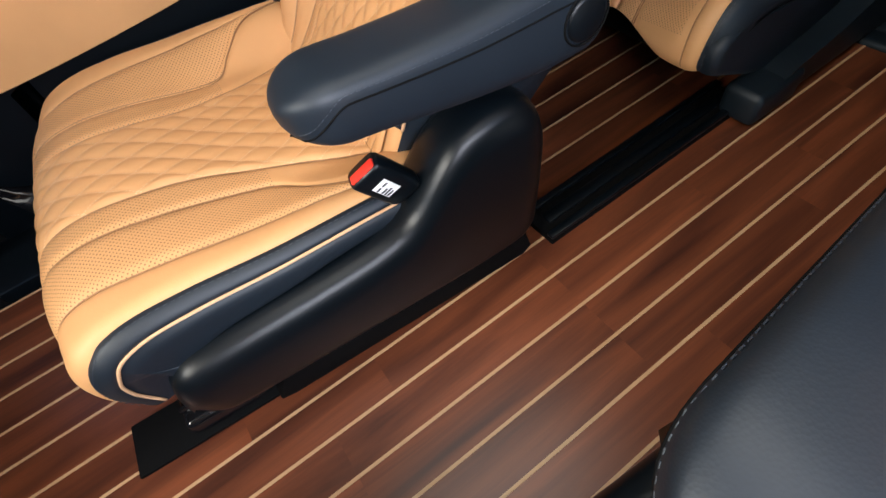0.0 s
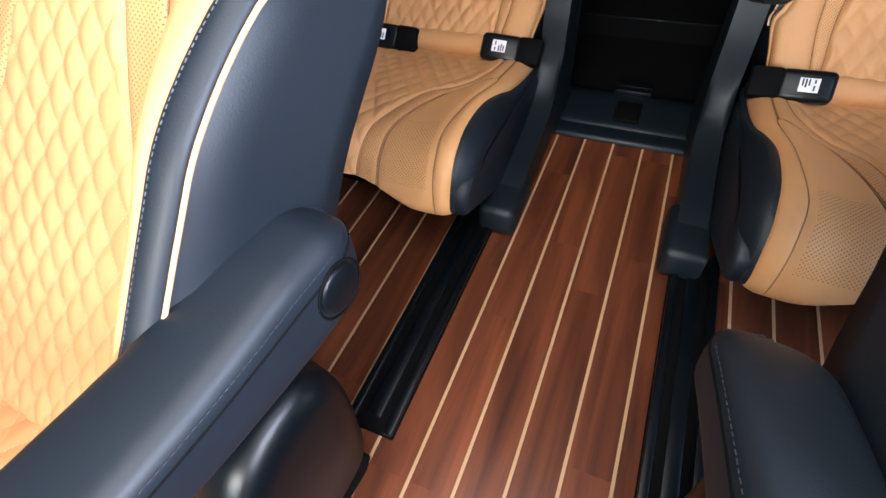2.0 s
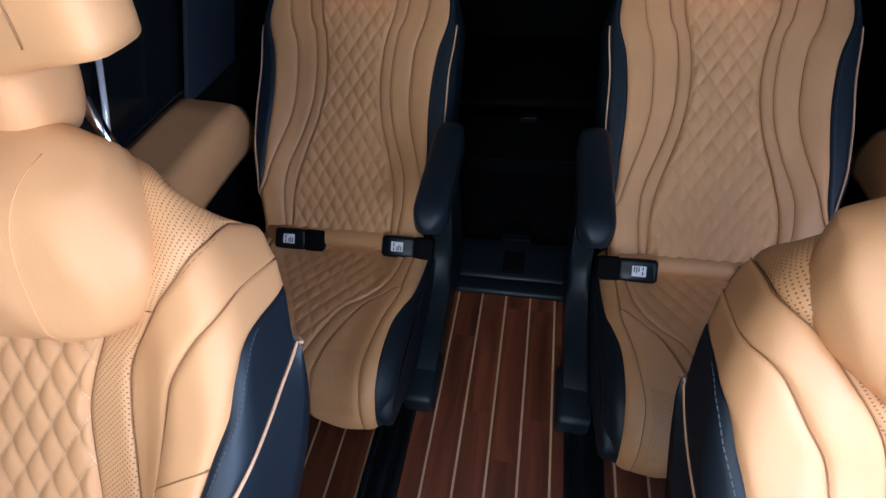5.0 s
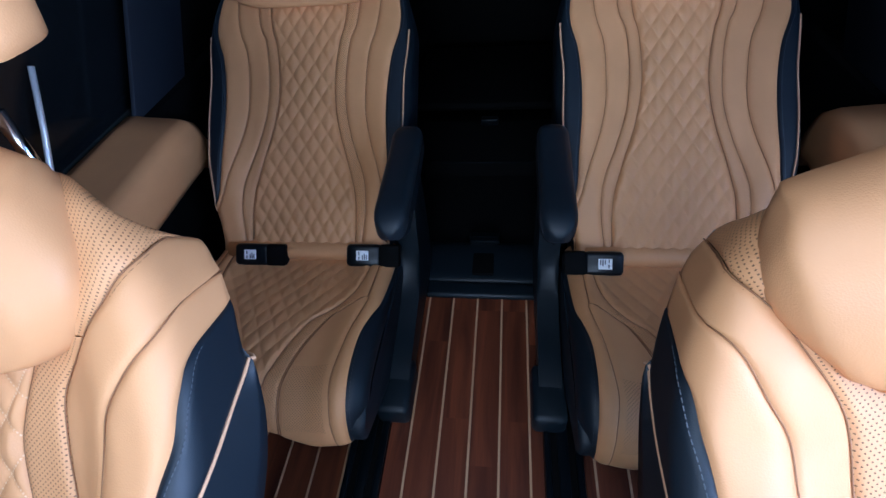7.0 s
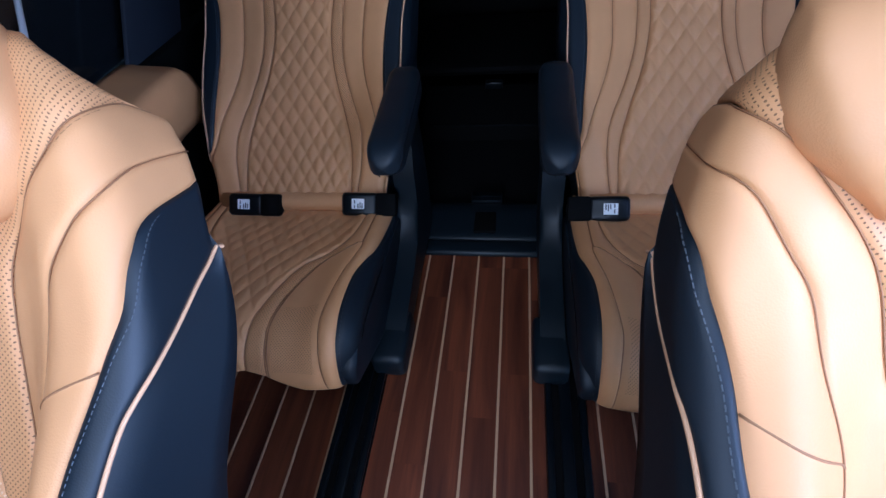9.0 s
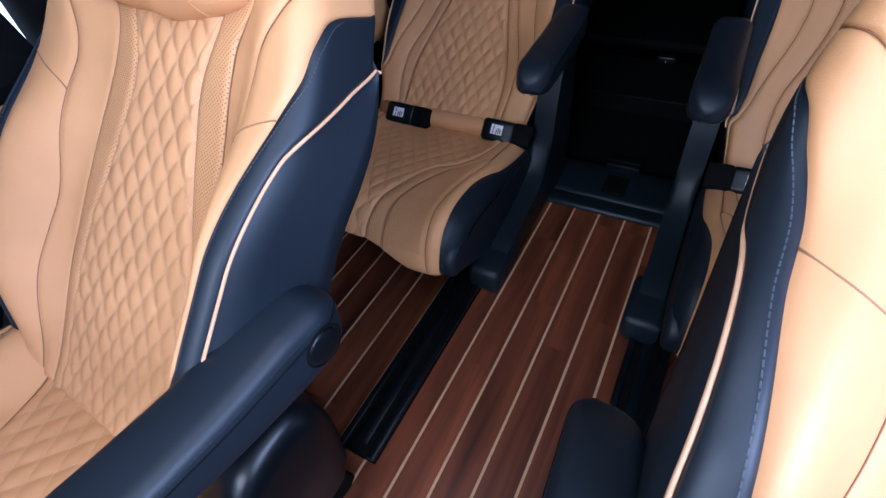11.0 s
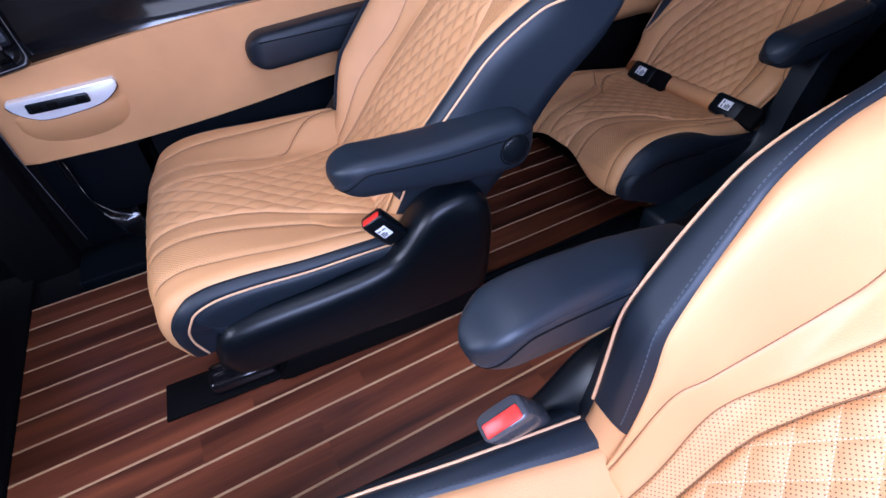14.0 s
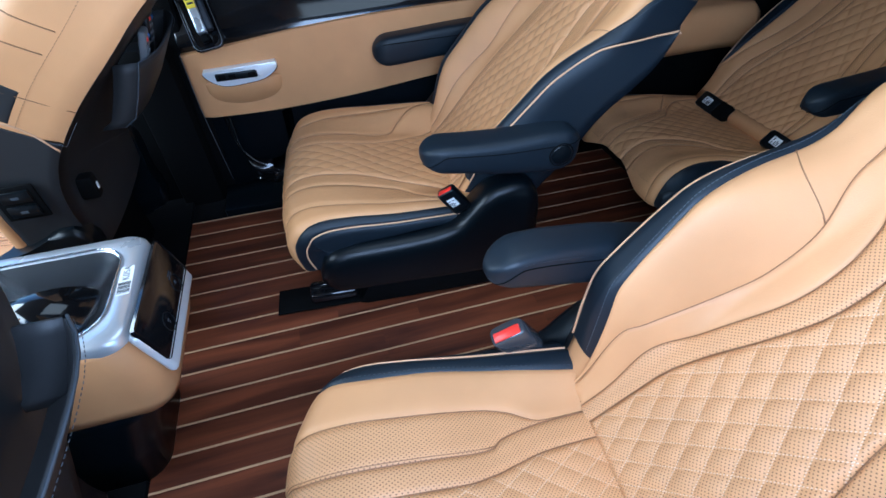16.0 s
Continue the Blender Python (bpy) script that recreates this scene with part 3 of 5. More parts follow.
        for s in (1, -1):
            tube("post", [(s * hw * 0.5, hy + 0.01, hz - hh * 0.8), (s * hw * 0.5, hy + 0.0, hz - hh * 1.7)], 0.007, chrome, head, "steel post")
            pts = []
            for k in range(22):
                b = -0.93 + 1.8 * k / 21
                x = s * hw * 0.62 * (1 + flare * step(-0.44, -0.30, b) * (1 - 0.10 * step(-0.25, 0.3, b)))
                pts.append((x, hy - hd * 0.97 - 0.03 * (abs(x) / (hw * (1 + flare))) ** 2.5 * (1 if flare else 0.4) + b * hh * math.sin(lean), hz + b * hh * math.cos(lean)))
            tube("seam", pts[8:], 0.0007, seam, head)
    if spec.get("pillow"):
        py, pz, px, hw, hh = spec["pillow"]
        rings = []
        for ring in rounded_block(hw, hh, 0.078, 2.3, 80, 49, 0.86):
            out = []
            for p in ring:
                fold = abs(noise.noise(Vector((p[0] * 13 + 3, p[1] * 13, p[2] * 9)))) ** 0.7 * 0.010
                wave = noise.noise(Vector(p) * 5.0) * 0.008
                pinch = 0.010 * math.exp(-((p[0] / 0.03) ** 2)) * step(0.0, -0.09, p[2])
                k = 1 + (wave - fold + 0.006 - pinch) / 0.10
                out.append((px + p[0] * k, py + p[1] * k + 0.35 * p[2], pz + p[2] * k))
            rings.append(out)
        vs, fs = loft(rings)
        pil = mesh_object("neck_pillow", vs, fs, tan, seat, "soft round tan neck pillow")
        # a sewn-in end panel at each end
        for s in (1, -1):
            pts = []
            for ring in rings[3:-3]:
                n = len(ring)
                for q in range(n):
                    a, b = ring[q], ring[(q + 1) % n]
                    cut = px + s * hw * 0.59
                    mid = sum(p[1] for p in ring) / n
                    if (a[0] - cut) * (b[0] - cut) < 0 and a[1] < mid:
                        f = (cut - a[0]) / (b[0] - a[0])
                        pts.append((cut, a[1] + f * (b[1] - a[1]) - 0.0003, a[2] + f * (b[2] - a[2])))
                        break
            if len(pts) > 4:
                tube("seam", pts, 0.0007, tan, pil)
    spec["base"](seat, side)
    return seat


def second_row_base(seat, side):
    """Plastic side covers, plinth and runners under a second-row seat."""
    top = run((-0.42, 0.120), (-0.402, 0.160), (-0.385, 0.190), (-0.34, 0.207), (-0.20, 0.213), (-0.12, 0.221), (-0.07, 0.241), (-0.035, 0.282), (0.0, 0.316), (0.05, 0.331), (0.09, 0.326), (0.115, 0.295), (0.128, 0.24))
    bottom = run((-0.42, 0.105), (-0.39, 0.080), (-0.34, 0.070), (-0.20, 0.066), (0.0, 0.062), (0.10, 0.072), (0.128, 0.11))
    for s in (1, -1):
        rings = []
        for k in range(61):
            y = -0.408 + 0.534 * (0.5 - 0.5 * math.cos(math.pi * k / 60))
            zt, zb = top(y), bottom(y)
            near = min(y + 0.408, 0.126 - y)
            xi, xo = 0.222, 0.304 - 0.034 * (1 - math.sqrt(max(0.0, 1 - (1 - min(1.0, near / 0.045)) ** 2)))
            mid = (zt + zb) / 2
            ring = [(xi, zb), (xi, zt - 0.020), (xi + 0.006, zt - 0.010), (xi + 0.016, zt - 0.004), (xo - 0.036, zt), (xo - 0.024, zt - 0.001), (xo - 0.014, zt - 0.005), (xo - 0.007, zt - 0.012), (xo - 0.002, zt - 0.023), (xo, zt - 0.042), (xo - 0.003, mid), (xo - 0.010, zb + 0.026), (xo - 0.016, zb + 0.010), (xo - 0.026, zb)]
            rings.append([(s * px, y, max(pz, zb)) for px, pz in ring])
        v, f = loft(rings)
        mesh_object("side_cover", v, f, black, seat, "moulded black plastic side cover")
        skirt = [(-0.33, 0.012), (-0.30, 0.076), (0.10, 0.076), (0.115, 0.02), (0.10, 0.006), (-0.31, 0.006)]
        x0, x1 = (0.21, 0.277) if s > 0 else (-0.277, -0.21)
        part("skirt", prism(skirt, x0, x1, 0.006, 2), matt, seat, "black lower skirt")
        x = s * 0.222
        part("runner", box(x - 0.042, -0.54, 0.002, x + 0.041, 0.11, 0.009, 0.002), matt, seat, "black floor runner")
        part("runner_stop", box(x - 0.026, -0.455, 0.009, x + 0.034, -0.33, 0.044, 0.012, 3), gloss, seat, "black runner stop")
        tube("release_lever", [(x + 0.004, -0.45, 0.047), (x + 0.004, -0.38, 0.051), (x + 0.004, -0.33, 0.051)], 0.006, gloss, seat)
    part("plinth", box(-0.24, -0.36, 0.05, 0.24, 0.09, 0.17, 0.01), matt, seat, "black seat plinth")
    tray = [(-0.44, 0.135), (-0.40, 0.118), (0.02, 0.155), (0.02, 0.20), (-0.40, 0.17)]
    part("tray", prism(tray, -0.25, 0.25, 0.006, 2), matt, seat, "black cushion tray")


def third_row_base(seat, side):
    """Brackets, side covers and feet under a third-row seat."""
    for s in (side,):
        x = s * 0.262
        out = smooth_curve([(-0.26, 0.012), (-0.30, 0.05), (-0.24, 0.075), (-0.10, 0.10), (0.0, 0.15), (0.03, 0.28), (0.06, 0.37), (0.10, 0.40), (0.15, 0.36), (0.16, 0.15), (0.15, 0.012)], 50)
        part("side_bracket", prism([tuple(p) for p in out], x - 0.030, x + 0.020, 0.011, 3), slate, seat, "black plastic side bracket")
        part("foot", box(x - 0.045, -0.335, 0.004, x + 0.028, -0.20, 0.07, 0.014, 3), slate, seat, "black plastic foot cover")
    part("pan", box(-0.215, -0.36, 0.085, 0.215, 0.08, 0.15, 0.01), matt, seat, "black seat pan")
    flank = smooth_curve([(-0.425, 0.135), (-0.43, 0.18), (-0.39, 0.20), (-0.20, 0.185), (0.0, 0.165), (0.03, 0.10), (-0.15, 0.07), (-0.30, 0.075)], 40)
    for s in (1, -1):
        x0, x1 = (0.2, 0.238) if s > 0 else (-0.238, -0.2)
        part("flank", prism([tuple(p) for p in flank], x0, x1, 0.012, 3), navy, seat, "dark leather cushion flank")


def front_base(seat, side):
    """Rear pocket, side cover and plinth of a front seat."""
    part("plinth", box(-0.22, -0.35, 0.0, 0.22, 0.02, 0.22, 0.02), matt, seat, "black seat plinth")
    cover = smooth_curve([(-0.40, 0.10), (-0.40, 0.24), (-0.2, 0.29), (-0.02, 0.33), (0.05, 0.36), (0.09, 0.34), (0.09, 0.22), (0.08, 0.10), (-0.2, 0.06)], 50)
    for s in (1, -1):
        x0, x1 = (0.19, 0.245) if s > 0 else (-0.245, -0.19)
        part("side_cover", prism([tuple(p) for p in cover], x0, x1, 0.015, 3), black, seat, "black plastic seat side cover")


def run(*pts):
    """A seam's distance from the middle (second number) at heights along a pad (first number), joined smoothly."""
    c = smooth_curve([p for p in pts], 160)
    return lambda v: float(np.interp(v, c[:, 0], c[:, 1]))


def edge_line(low, start, stop, power):
    """A line that runs beside the rim of a back and swings to its rear edge further up."""
    return lambda ba: (lambda v: ba.rim - low + (ba.edge - ba.rim + low) * step(start, stop, v) ** power)


SECOND = dict(
    cushion_half=0.272, back_half=0.262, side_drop=0.08, cushion_flare=0.06, bolster=0.07, fall=0.65, bow=0.016, plump=0.003, wing=0.585, seat_wide=0.62, hook=(0.29, 0.40), pipe_low=-0.010, cord=0.0026,
    cushion_line=[(0.05, 0.232), (-0.05, 0.233), (-0.2, 0.253), (-0.31, 0.278), (-0.38, 0.285), (-0.432, 0.270), (-0.460, 0.232), (-0.463, 0.185), (-0.448, 0.135)], dish=-0.036,
    back_line=[(-0.055, 0.235), (0.0, 0.29), (0.10, 0.405), (0.19, 0.51), (0.27, 0.605), (0.335, 0.69), (0.38, 0.75), (0.42, 0.785), (0.46, 0.785)],
    back_narrow=lambda v: 0.78 + 0.16 * step(0.0, 0.28, v) + 0.06 * step(0.2, 0.65, v) - 0.72 * (1 - math.sqrt(max(0.0, 1 - (max(0.0, v - 0.56) / 0.44) ** 2))),
    thick=0.8,
    cap=0.37, hide=tan_sewn, far_lift=0.022, far_wide=0.032, steep=0.12,
    seat_seams=(run((-0.1, 0.198), (0.03, 0.190), (0.18, 0.150), (0.30, 0.118), (0.386, 0.100), (0.49, 0.082), (0.62, 0.078), (0.77, 0.076), (1.1, 0.074)),
                run((-0.1, 0.247), (0.08, 0.241), (0.227, 0.220), (0.314, 0.180), (0.359, 0.148), (0.42, 0.135), (0.57, 0.128), (0.79, 0.120), (1.1, 0.116)),
                run((-0.1, 0.248), (0.08, 0.243), (0.136, 0.239), (0.282, 0.222), (0.40, 0.214), (0.63, 0.202), (0.75, 0.194), (1.1, 0.190)),
                run((-0.1, 0.250), (0.30, 0.249), (0.60, 0.249), (0.72, 0.252), (0.80, 0.260), (1.1, 0.264)),
                run((-0.1, 0.270), (0.30, 0.271), (0.60, 0.275), (0.72, 0.280), (0.82, 0.288), (1.1, 0.292)),
                run((-0.1, 0.276), (0.12, 0.279), (0.20, 0.292), (0.33, 0.300), (0.46, 0.313), (0.55, 0.324), (0.63, 0.345), (0.76, 0.367), (1.1, 0.372))),
    tan_edge=lambda ba: run((-0.1, 0.222), (0.2, 0.226), (0.36, 0.227), (0.50, 0.227), (0.57, 0.230), (0.64, 0.240), (0.69, 0.255), (0.74, 0.268), (0.78, 0.292), (0.812, 0.359), (0.83, 0.359), (1.1, 0.359)),
    pipe_edge=lambda ba: run((-0.1, 0.256), (0.2, 0.257), (0.45, 0.257), (0.56, 0.258), (0.60, 0.265), (0.64, 0.284), (0.69, 0.318), (0.733, 0.357), (0.76, 0.359), (1.1, 0.359)),
    wing_seam=run((-0.1, 0.196), (0.2, 0.190), (0.45, 0.178), (0.59, 0.176), (0.65, 0.178), (0.71, 0.192), (0.76, 0.219), (0.80, 0.252), (0.83, 0.289), (0.852, 0.355), (0.87, 0.359), (1.1, 0.359)), wing_end=0.852,
    band_seam=run((-0.1, 0.172), (0.15, 0.165), (0.36, 0.153), (0.49, 0.139), (0.59, 0.126), (0.66, 0.121), (0.73, 0.131), (0.80, 0.180), (0.85, 0.226), (0.885, 0.262), (0.915, 0.31), (0.94, 0.357), (1.1, 0.359)), band_end=0.94,
    in_seam=run((-0.1, 0.150), (0.15, 0.140), (0.34, 0.125), (0.44, 0.101), (0.54, 0.081), (0.63, 0.069), (0.69, 0.077), (0.78, 0.105), (0.9, 0.13)),
    band_low=0.08, band_top=0.812, pipe_top=0.735, lip=0.010, wing_cut=0.595, shell_deep=0.035,
    quilt_top=0.80, head=(0.478, 0.952, 0.060, 0.150, 0.048, 0.25, 1.95), pillow=(0.375, 0.752, -0.03, 0.185, 0.092), base=second_row_base)
SECOND_B = dict(SECOND, pillow=(0.375, 0.750, -0.02, 0.205, 0.088), bolster=0.115, fall=0.85, bow=0.055, sew=0.0042,
    cap=0.42, hide=tan_quilt, far_lift=0.0, far_wide=0.0, steep=0.0,
    seat_seams=(run((-0.1, 0.102), (0.095, 0.094), (0.28, 0.081), (0.37, 0.066), (0.44, 0.053), (0.56, 0.044), (1.1, 0.040)),
                run((-0.1, 0.141), (0.095, 0.137), (0.218, 0.129), (0.305, 0.121), (0.391, 0.105), (0.42, 0.092), (0.50, 0.086), (0.74, 0.085), (0.83, 0.092), (1.1, 0.098)),
                run((-0.1, 0.142), (0.10, 0.138), (0.218, 0.131), (0.285, 0.128), (0.32, 0.135), (0.36, 0.146), (0.43, 0.153), (0.60, 0.154), (0.70, 0.156), (1.1, 0.160)),
                run((-0.1, 0.192), (0.16, 0.199), (0.33, 0.212), (0.51, 0.225), (0.66, 0.227), (0.79, 0.236), (1.1, 0.246)),
                run((-0.1, 0.235), (0.20, 0.240), (0.56, 0.256), (0.75, 0.266), (1.1, 0.276)),
                SECOND["seat_seams"][5]),
    back_narrow=lambda v: 0.97 + 0.04 * step(0.1, 0.4, v) - 0.6 * (1 - math.sqrt(max(0.0, 1 - (max(0.0, v - 0.70) / 0.30) ** 2))),
    tan_edge=lambda ba: run((-0.1, 0.18), (0.15, 0.188), (0.25, 0.200), (0.37, 0.212), (0.46, 0.222), (0.55, 0.232), (0.62, 0.235), (0.68, 0.248), (0.74, 0.275), (0.785, 0.359), (0.8, 0.359), (1.1, 0.359)),
    pipe_edge=lambda ba: run((-0.1, 0.230), (0.14, 0.236), (0.23, 0.246), (0.34, 0.252), (0.43, 0.254), (0.51, 0.257), (0.57, 0.264), (0.60, 0.279), (0.64, 0.320), (0.695, 0.359), (0.72, 0.359), (1.1, 0.359)),
    wing_seam=run((-0.1, 0.178), (0.15, 0.176), (0.23, 0.165), (0.37, 0.148), (0.44, 0.143), (0.53, 0.148), (0.62, 0.173), (0.69, 0.186), (0.73, 0.206), (0.78, 0.236), (0.80, 0.270), (0.825, 0.357), (0.84, 0.359), (1.1, 0.359)), wing_end=0.825,
    band_seam=run((-0.1, 0.142), (0.05, 0.145), (0.19, 0.150), (0.30, 0.126), (0.42, 0.099), (0.51, 0.098), (0.58, 0.112), (0.62, 0.127), (0.70, 0.141), (0.74, 0.157), (0.78, 0.186), (0.83, 0.230), (0.86, 0.285), (0.885, 0.355), (0.9, 0.359), (1.1, 0.359)), band_end=0.885,
    in_seam=run((-0.1, 0.112), (0.15, 0.118), (0.25, 0.104), (0.36, 0.076), (0.45, 0.060), (0.54, 0.062), (0.63, 0.078), (0.78, 0.105), (0.9, 0.13)),
    band_top=0.785, pipe_top=0.70, wing_cut=0.56)
THIRD = dict(
    cushion_half=0.235, back_half=0.262, side_drop=0.05, cushion_flare=0.04, bolster=0.018, bow=0.02, plump=0.0015, wing=0.66, seat_wide=0.74, hook=(0.0, 0.55), double=0.009, slim=0.30, pipe_low=0.02, cord=0.0012,
    cushion_line=[(0.04, 0.195), (-0.05, 0.20), (-0.18, 0.222), (-0.28, 0.236), (-0.35, 0.236), (-0.395, 0.215), (-0.42, 0.18), (-0.43, 0.15), (-0.425, 0.135)],
    back_line=[(-0.01, 0.215), (0.05, 0.272), (0.14, 0.36), (0.25, 0.46), (0.36, 0.565), (0.43, 0.63), (0.48, 0.66), (0.52, 0.65)],
    back_narrow=lambda v: 0.82 + 0.18 * step(0.0, 0.35, v) - 0.10 * step(0.75, 1.0, v),
    cap=0.40, arch=0.10, hide=tan_puff, deep=0.0058, dots_from=0.68,
    seat_seams=(run((-0.1, 0.192), (0.23, 0.177), (0.345, 0.160), (0.43, 0.121), (0.486, 0.088), (0.58, 0.064), (0.68, 0.046), (0.76, 0.038), (1.1, 0.036)),
                run((-0.1, 0.206), (0.34, 0.199), (0.37, 0.192), (0.40, 0.172), (0.43, 0.150), (0.477, 0.121), (0.62, 0.087), (0.73, 0.073), (0.82, 0.074), (1.1, 0.084)),
                run((-0.1, 0.207), (0.34, 0.200), (0.386, 0.201), (0.46, 0.194), (0.56, 0.182), (0.70, 0.172), (0.76, 0.172), (0.85, 0.180), (1.1, 0.196)),
                run((-0.1, 0.245), (0.17, 0.243), (0.37, 0.233), (0.46, 0.219), (0.56, 0.206), (0.68, 0.203), (0.79, 0.206), (0.88, 0.211), (1.1, 0.216)),
                run((-0.1, 0.272), (0.5, 0.272), (1.1, 0.268)),
                run((-0.1, 0.302), (1.1, 0.302))),
    in_seam=run((-0.1, 0.168), (0.1, 0.154), (0.2, 0.138), (0.3, 0.112), (0.44, 0.083), (0.58, 0.071), (0.72, 0.080), (0.81, 0.097), (1.1, 0.13)),
    band_seam=run((-0.1, 0.176), (0.1, 0.180), (0.2, 0.168), (0.26, 0.154), (0.36, 0.125), (0.49, 0.102), (0.62, 0.099), (0.74, 0.109), (0.81, 0.128), (1.1, 0.17)),
    wing_seam=run((-0.1, 0.256), (0.12, 0.254), (0.17, 0.232), (0.22, 0.211), (0.35, 0.172), (0.48, 0.151), (0.60, 0.150), (0.70, 0.157), (0.80, 0.180), (1.1, 0.23)),
    tan_edge=lambda ba: run((-0.1, 0.262), (0.13, 0.262), (0.18, 0.238), (0.24, 0.220), (0.33, 0.209), (0.50, 0.203), (0.66, 0.212), (0.80, 0.236), (1.1, 0.25)),
    pipe_edge=lambda ba: run((-0.1, 0.264), (0.13, 0.264), (0.18, 0.248), (0.24, 0.240), (0.33, 0.241), (0.45, 0.245), (0.60, 0.245), (0.74, 0.254), (1.1, 0.266)), band_low=0.14, band_top=0.93, pipe_top=0.76, wing_cut=0.97, shell_deep=0.02,
    quilt_top=0.90, head=(0.475, 0.708, 0.185, 0.085, 0.05, 0.6, 0.0), roll=(0.0, 0.212, 0.024, 0.19), base=third_row_base)
FRONT = dict(flank_seam=0.045, dark=charcoal,
    cushion_half=0.235, back_half=0.235, side_drop=0.05, cushion_flare=0.0, bolster=0.03, bow=0.02, plump=0.0015, wing=0.68, seat_wide=0.6, hook=(0.29, 0.40), pipe_low=0.012, cord=0.0026,
    cushion_line=[(0.05, 0.30), (-0.05, 0.30), (-0.2, 0.31), (-0.31, 0.325), (-0.38, 0.325), (-0.425, 0.30), (-0.448, 0.26), (-0.447, 0.23), (-0.425, 0.20)],
    back_line=[(-0.06, 0.30), (-0.035, 0.42), (0.015, 0.55), (0.10, 0.66), (0.19, 0.755), (0.29, 0.85), (0.35, 0.90), (0.39, 0.915), (0.42, 0.90)],
    back_narrow=lambda v: 0.92 + 0.08 * step(0.0, 0.28, v) - 0.4 * (1 - math.sqrt(max(0.0, 1 - (max(0.0, v - 0.70) / 0.30) ** 2))),
    tan_edge=lambda ba: (lambda v: ba.rim + (ba.edge - ba.rim) * step(0.380, 0.398, v)), depth=0.115, thick=0.0, pipe_edge=lambda ba: (lambda v: ba.edge), band_low=0.02, band_top=0.50, pipe_top=0.48, wing_cut=0.45, shell_deep=0.015,
    quilt_top=0.80, head=(0.40, 1.02, 0.14, 0.10, 0.05, 0.5, 0.0), base=front_base)

# ---- setting ----
S = 0.065                     # pitch of the inlaid floor
MID = 0.205                   # the middle of the cabin
FLOOR_Y0, FLOOR_Y1 = -1.74, 0.0
floor = tagged(part("floor", box(-0.70, -2.9, -0.06, 1.12, 1.5, -0.012, 0), carpet, None), "black carpeted floor pan of the van under the wooden deck", "floor", kind="structure")

trim_blue = plain("slate trim", (0.014, 0.018, 0.028), 0.6)
pane, pt, pp = nodes_of("tinted glass")
pp.inputs["Base Color"].default_value = (0.008, 0.010, 0.012, 1)
pp.inputs["Roughness"].default_value = 0.12
pp.inputs["Transmission Weight"].default_value = 0.06
left_wall = thing("wall_west", Matrix(), "black trimmed van side with tinted windows", "wall", kind="structure")
right_wall = thing("wall_east", Matrix(), "black trimmed van side behind the open sliding door", "wall", kind="structure")
for wall, sx in ((left_wall, -1), (right_wall, 1)):
    def wx(a, b, y0, z0, y1, z1, bevel=0.012):
        lo, hi = MID + sx * a, MID + sx * b
        return box(min(lo, hi), y0, z0, max(lo, hi), y1, z1, bevel)
    start = -0.585 if sx < 0 else -0.38
    part("lower_trim", wx(0.845, 0.98, start, -0.05, 1.45, 0.45), matt, wall, "black plastic lower side trim")
    part("pillar", wx(0.875, 0.99, start, 0.452, -0.18, 1.36), matt, wall, "black pillar trim")
    part("window_pane", wx(0.93, 0.938, -0.178, 0.452, 0.50, 1.10, 0), pane, wall, "dark tinted window pane", smooth=False)
    part("window_head", wx(0.88, 0.99, -0.178, 1.102, 0.50, 1.36), matt, wall)
    rake = [(0.165, 0.452), (0.425, 0.452), (1.15, 1.358), (0.89, 1.358)]
    part("quarter_trim", prism(rake, MID + sx * 0.862, MID + sx * 0.875, 0.004), trim_blue, wall, "slate grey quarter trim")
    part("rear_trim", wx(0.875, 0.99, 0.502, 0.452, 1.45, 1.36), matt, wall, "black rear side trim")
    # light that shows through the window's edge gap, drawn as a pale satin tube
    tube("window_light_strip", [(MID + sx * 0.872, -0.115, 0.47), (MID + sx * 0.872, -0.085, 0.515), (MID + sx * 0.872, -0.05, 0.565), (MID + sx * 0.872, 0.018, 0.672)], 0.006, satin, wall, "bright strip standing in for light through the window gap")
# added out of view, panel and pane alike, to keep outside light off the seats
east_blocker = thing("light_blocker", Matrix(), "unseen panel added outside the open side to block light", "door", kind="structure")
part("blocker_lower", box(1.24, -2.9, -0.05, 1.32, -1.0, 0.62, 0.02), matt, east_blocker, "black lower panel")
part("blocker_edge", box(1.24, -1.06, 0.622, 1.32, -1.0, 1.36, 0.02), matt, east_blocker, "black edge of the added panel")
part("blocker_head", box(1.24, -2.9, 1.28, 1.32, -1.062, 1.36, 0.02), matt, east_blocker, "black head of the added panel")
part("window_pane", box(1.278, -2.9, 0.622, 1.284, -1.062, 1.278, 0), pane, east_blocker, "dark tinted window pane", smooth=False)
front = thing("wall_south", Matrix(), "dark dashboard and bulkhead at the front", "wall", kind="structure")
part("dashboard", box(-0.72, -2.95, -0.06, 1.13, -2.75, 0.70, 0.04), matt, front, "black dashboard")
part("front_door_trim", box(-0.80, -2.75, -0.06, -0.70, -1.645, 0.55, 0.02), matt, front, "black front door trim")
part("front_pillar", box(-0.80, -1.80, 0.552, -0.71, -1.645, 1.36, 0.02), matt, front, "black pillar trim")
part("front_pillar", box(-0.78, -1.78, -0.06, -0.64, -1.645, 0.50, 0.03), matt, front, "black lower pillar trim")
part("door_seal", box(-0.80, -1.668, -0.06, -0.706, -1.606, 1.36, 0.004), matt, front, "black rubber door seal")
part("sill_step", box(-0.70, -1.64, -0.04, -0.545, -0.60, 0.012, 0.008), black, front, "black door sill step")
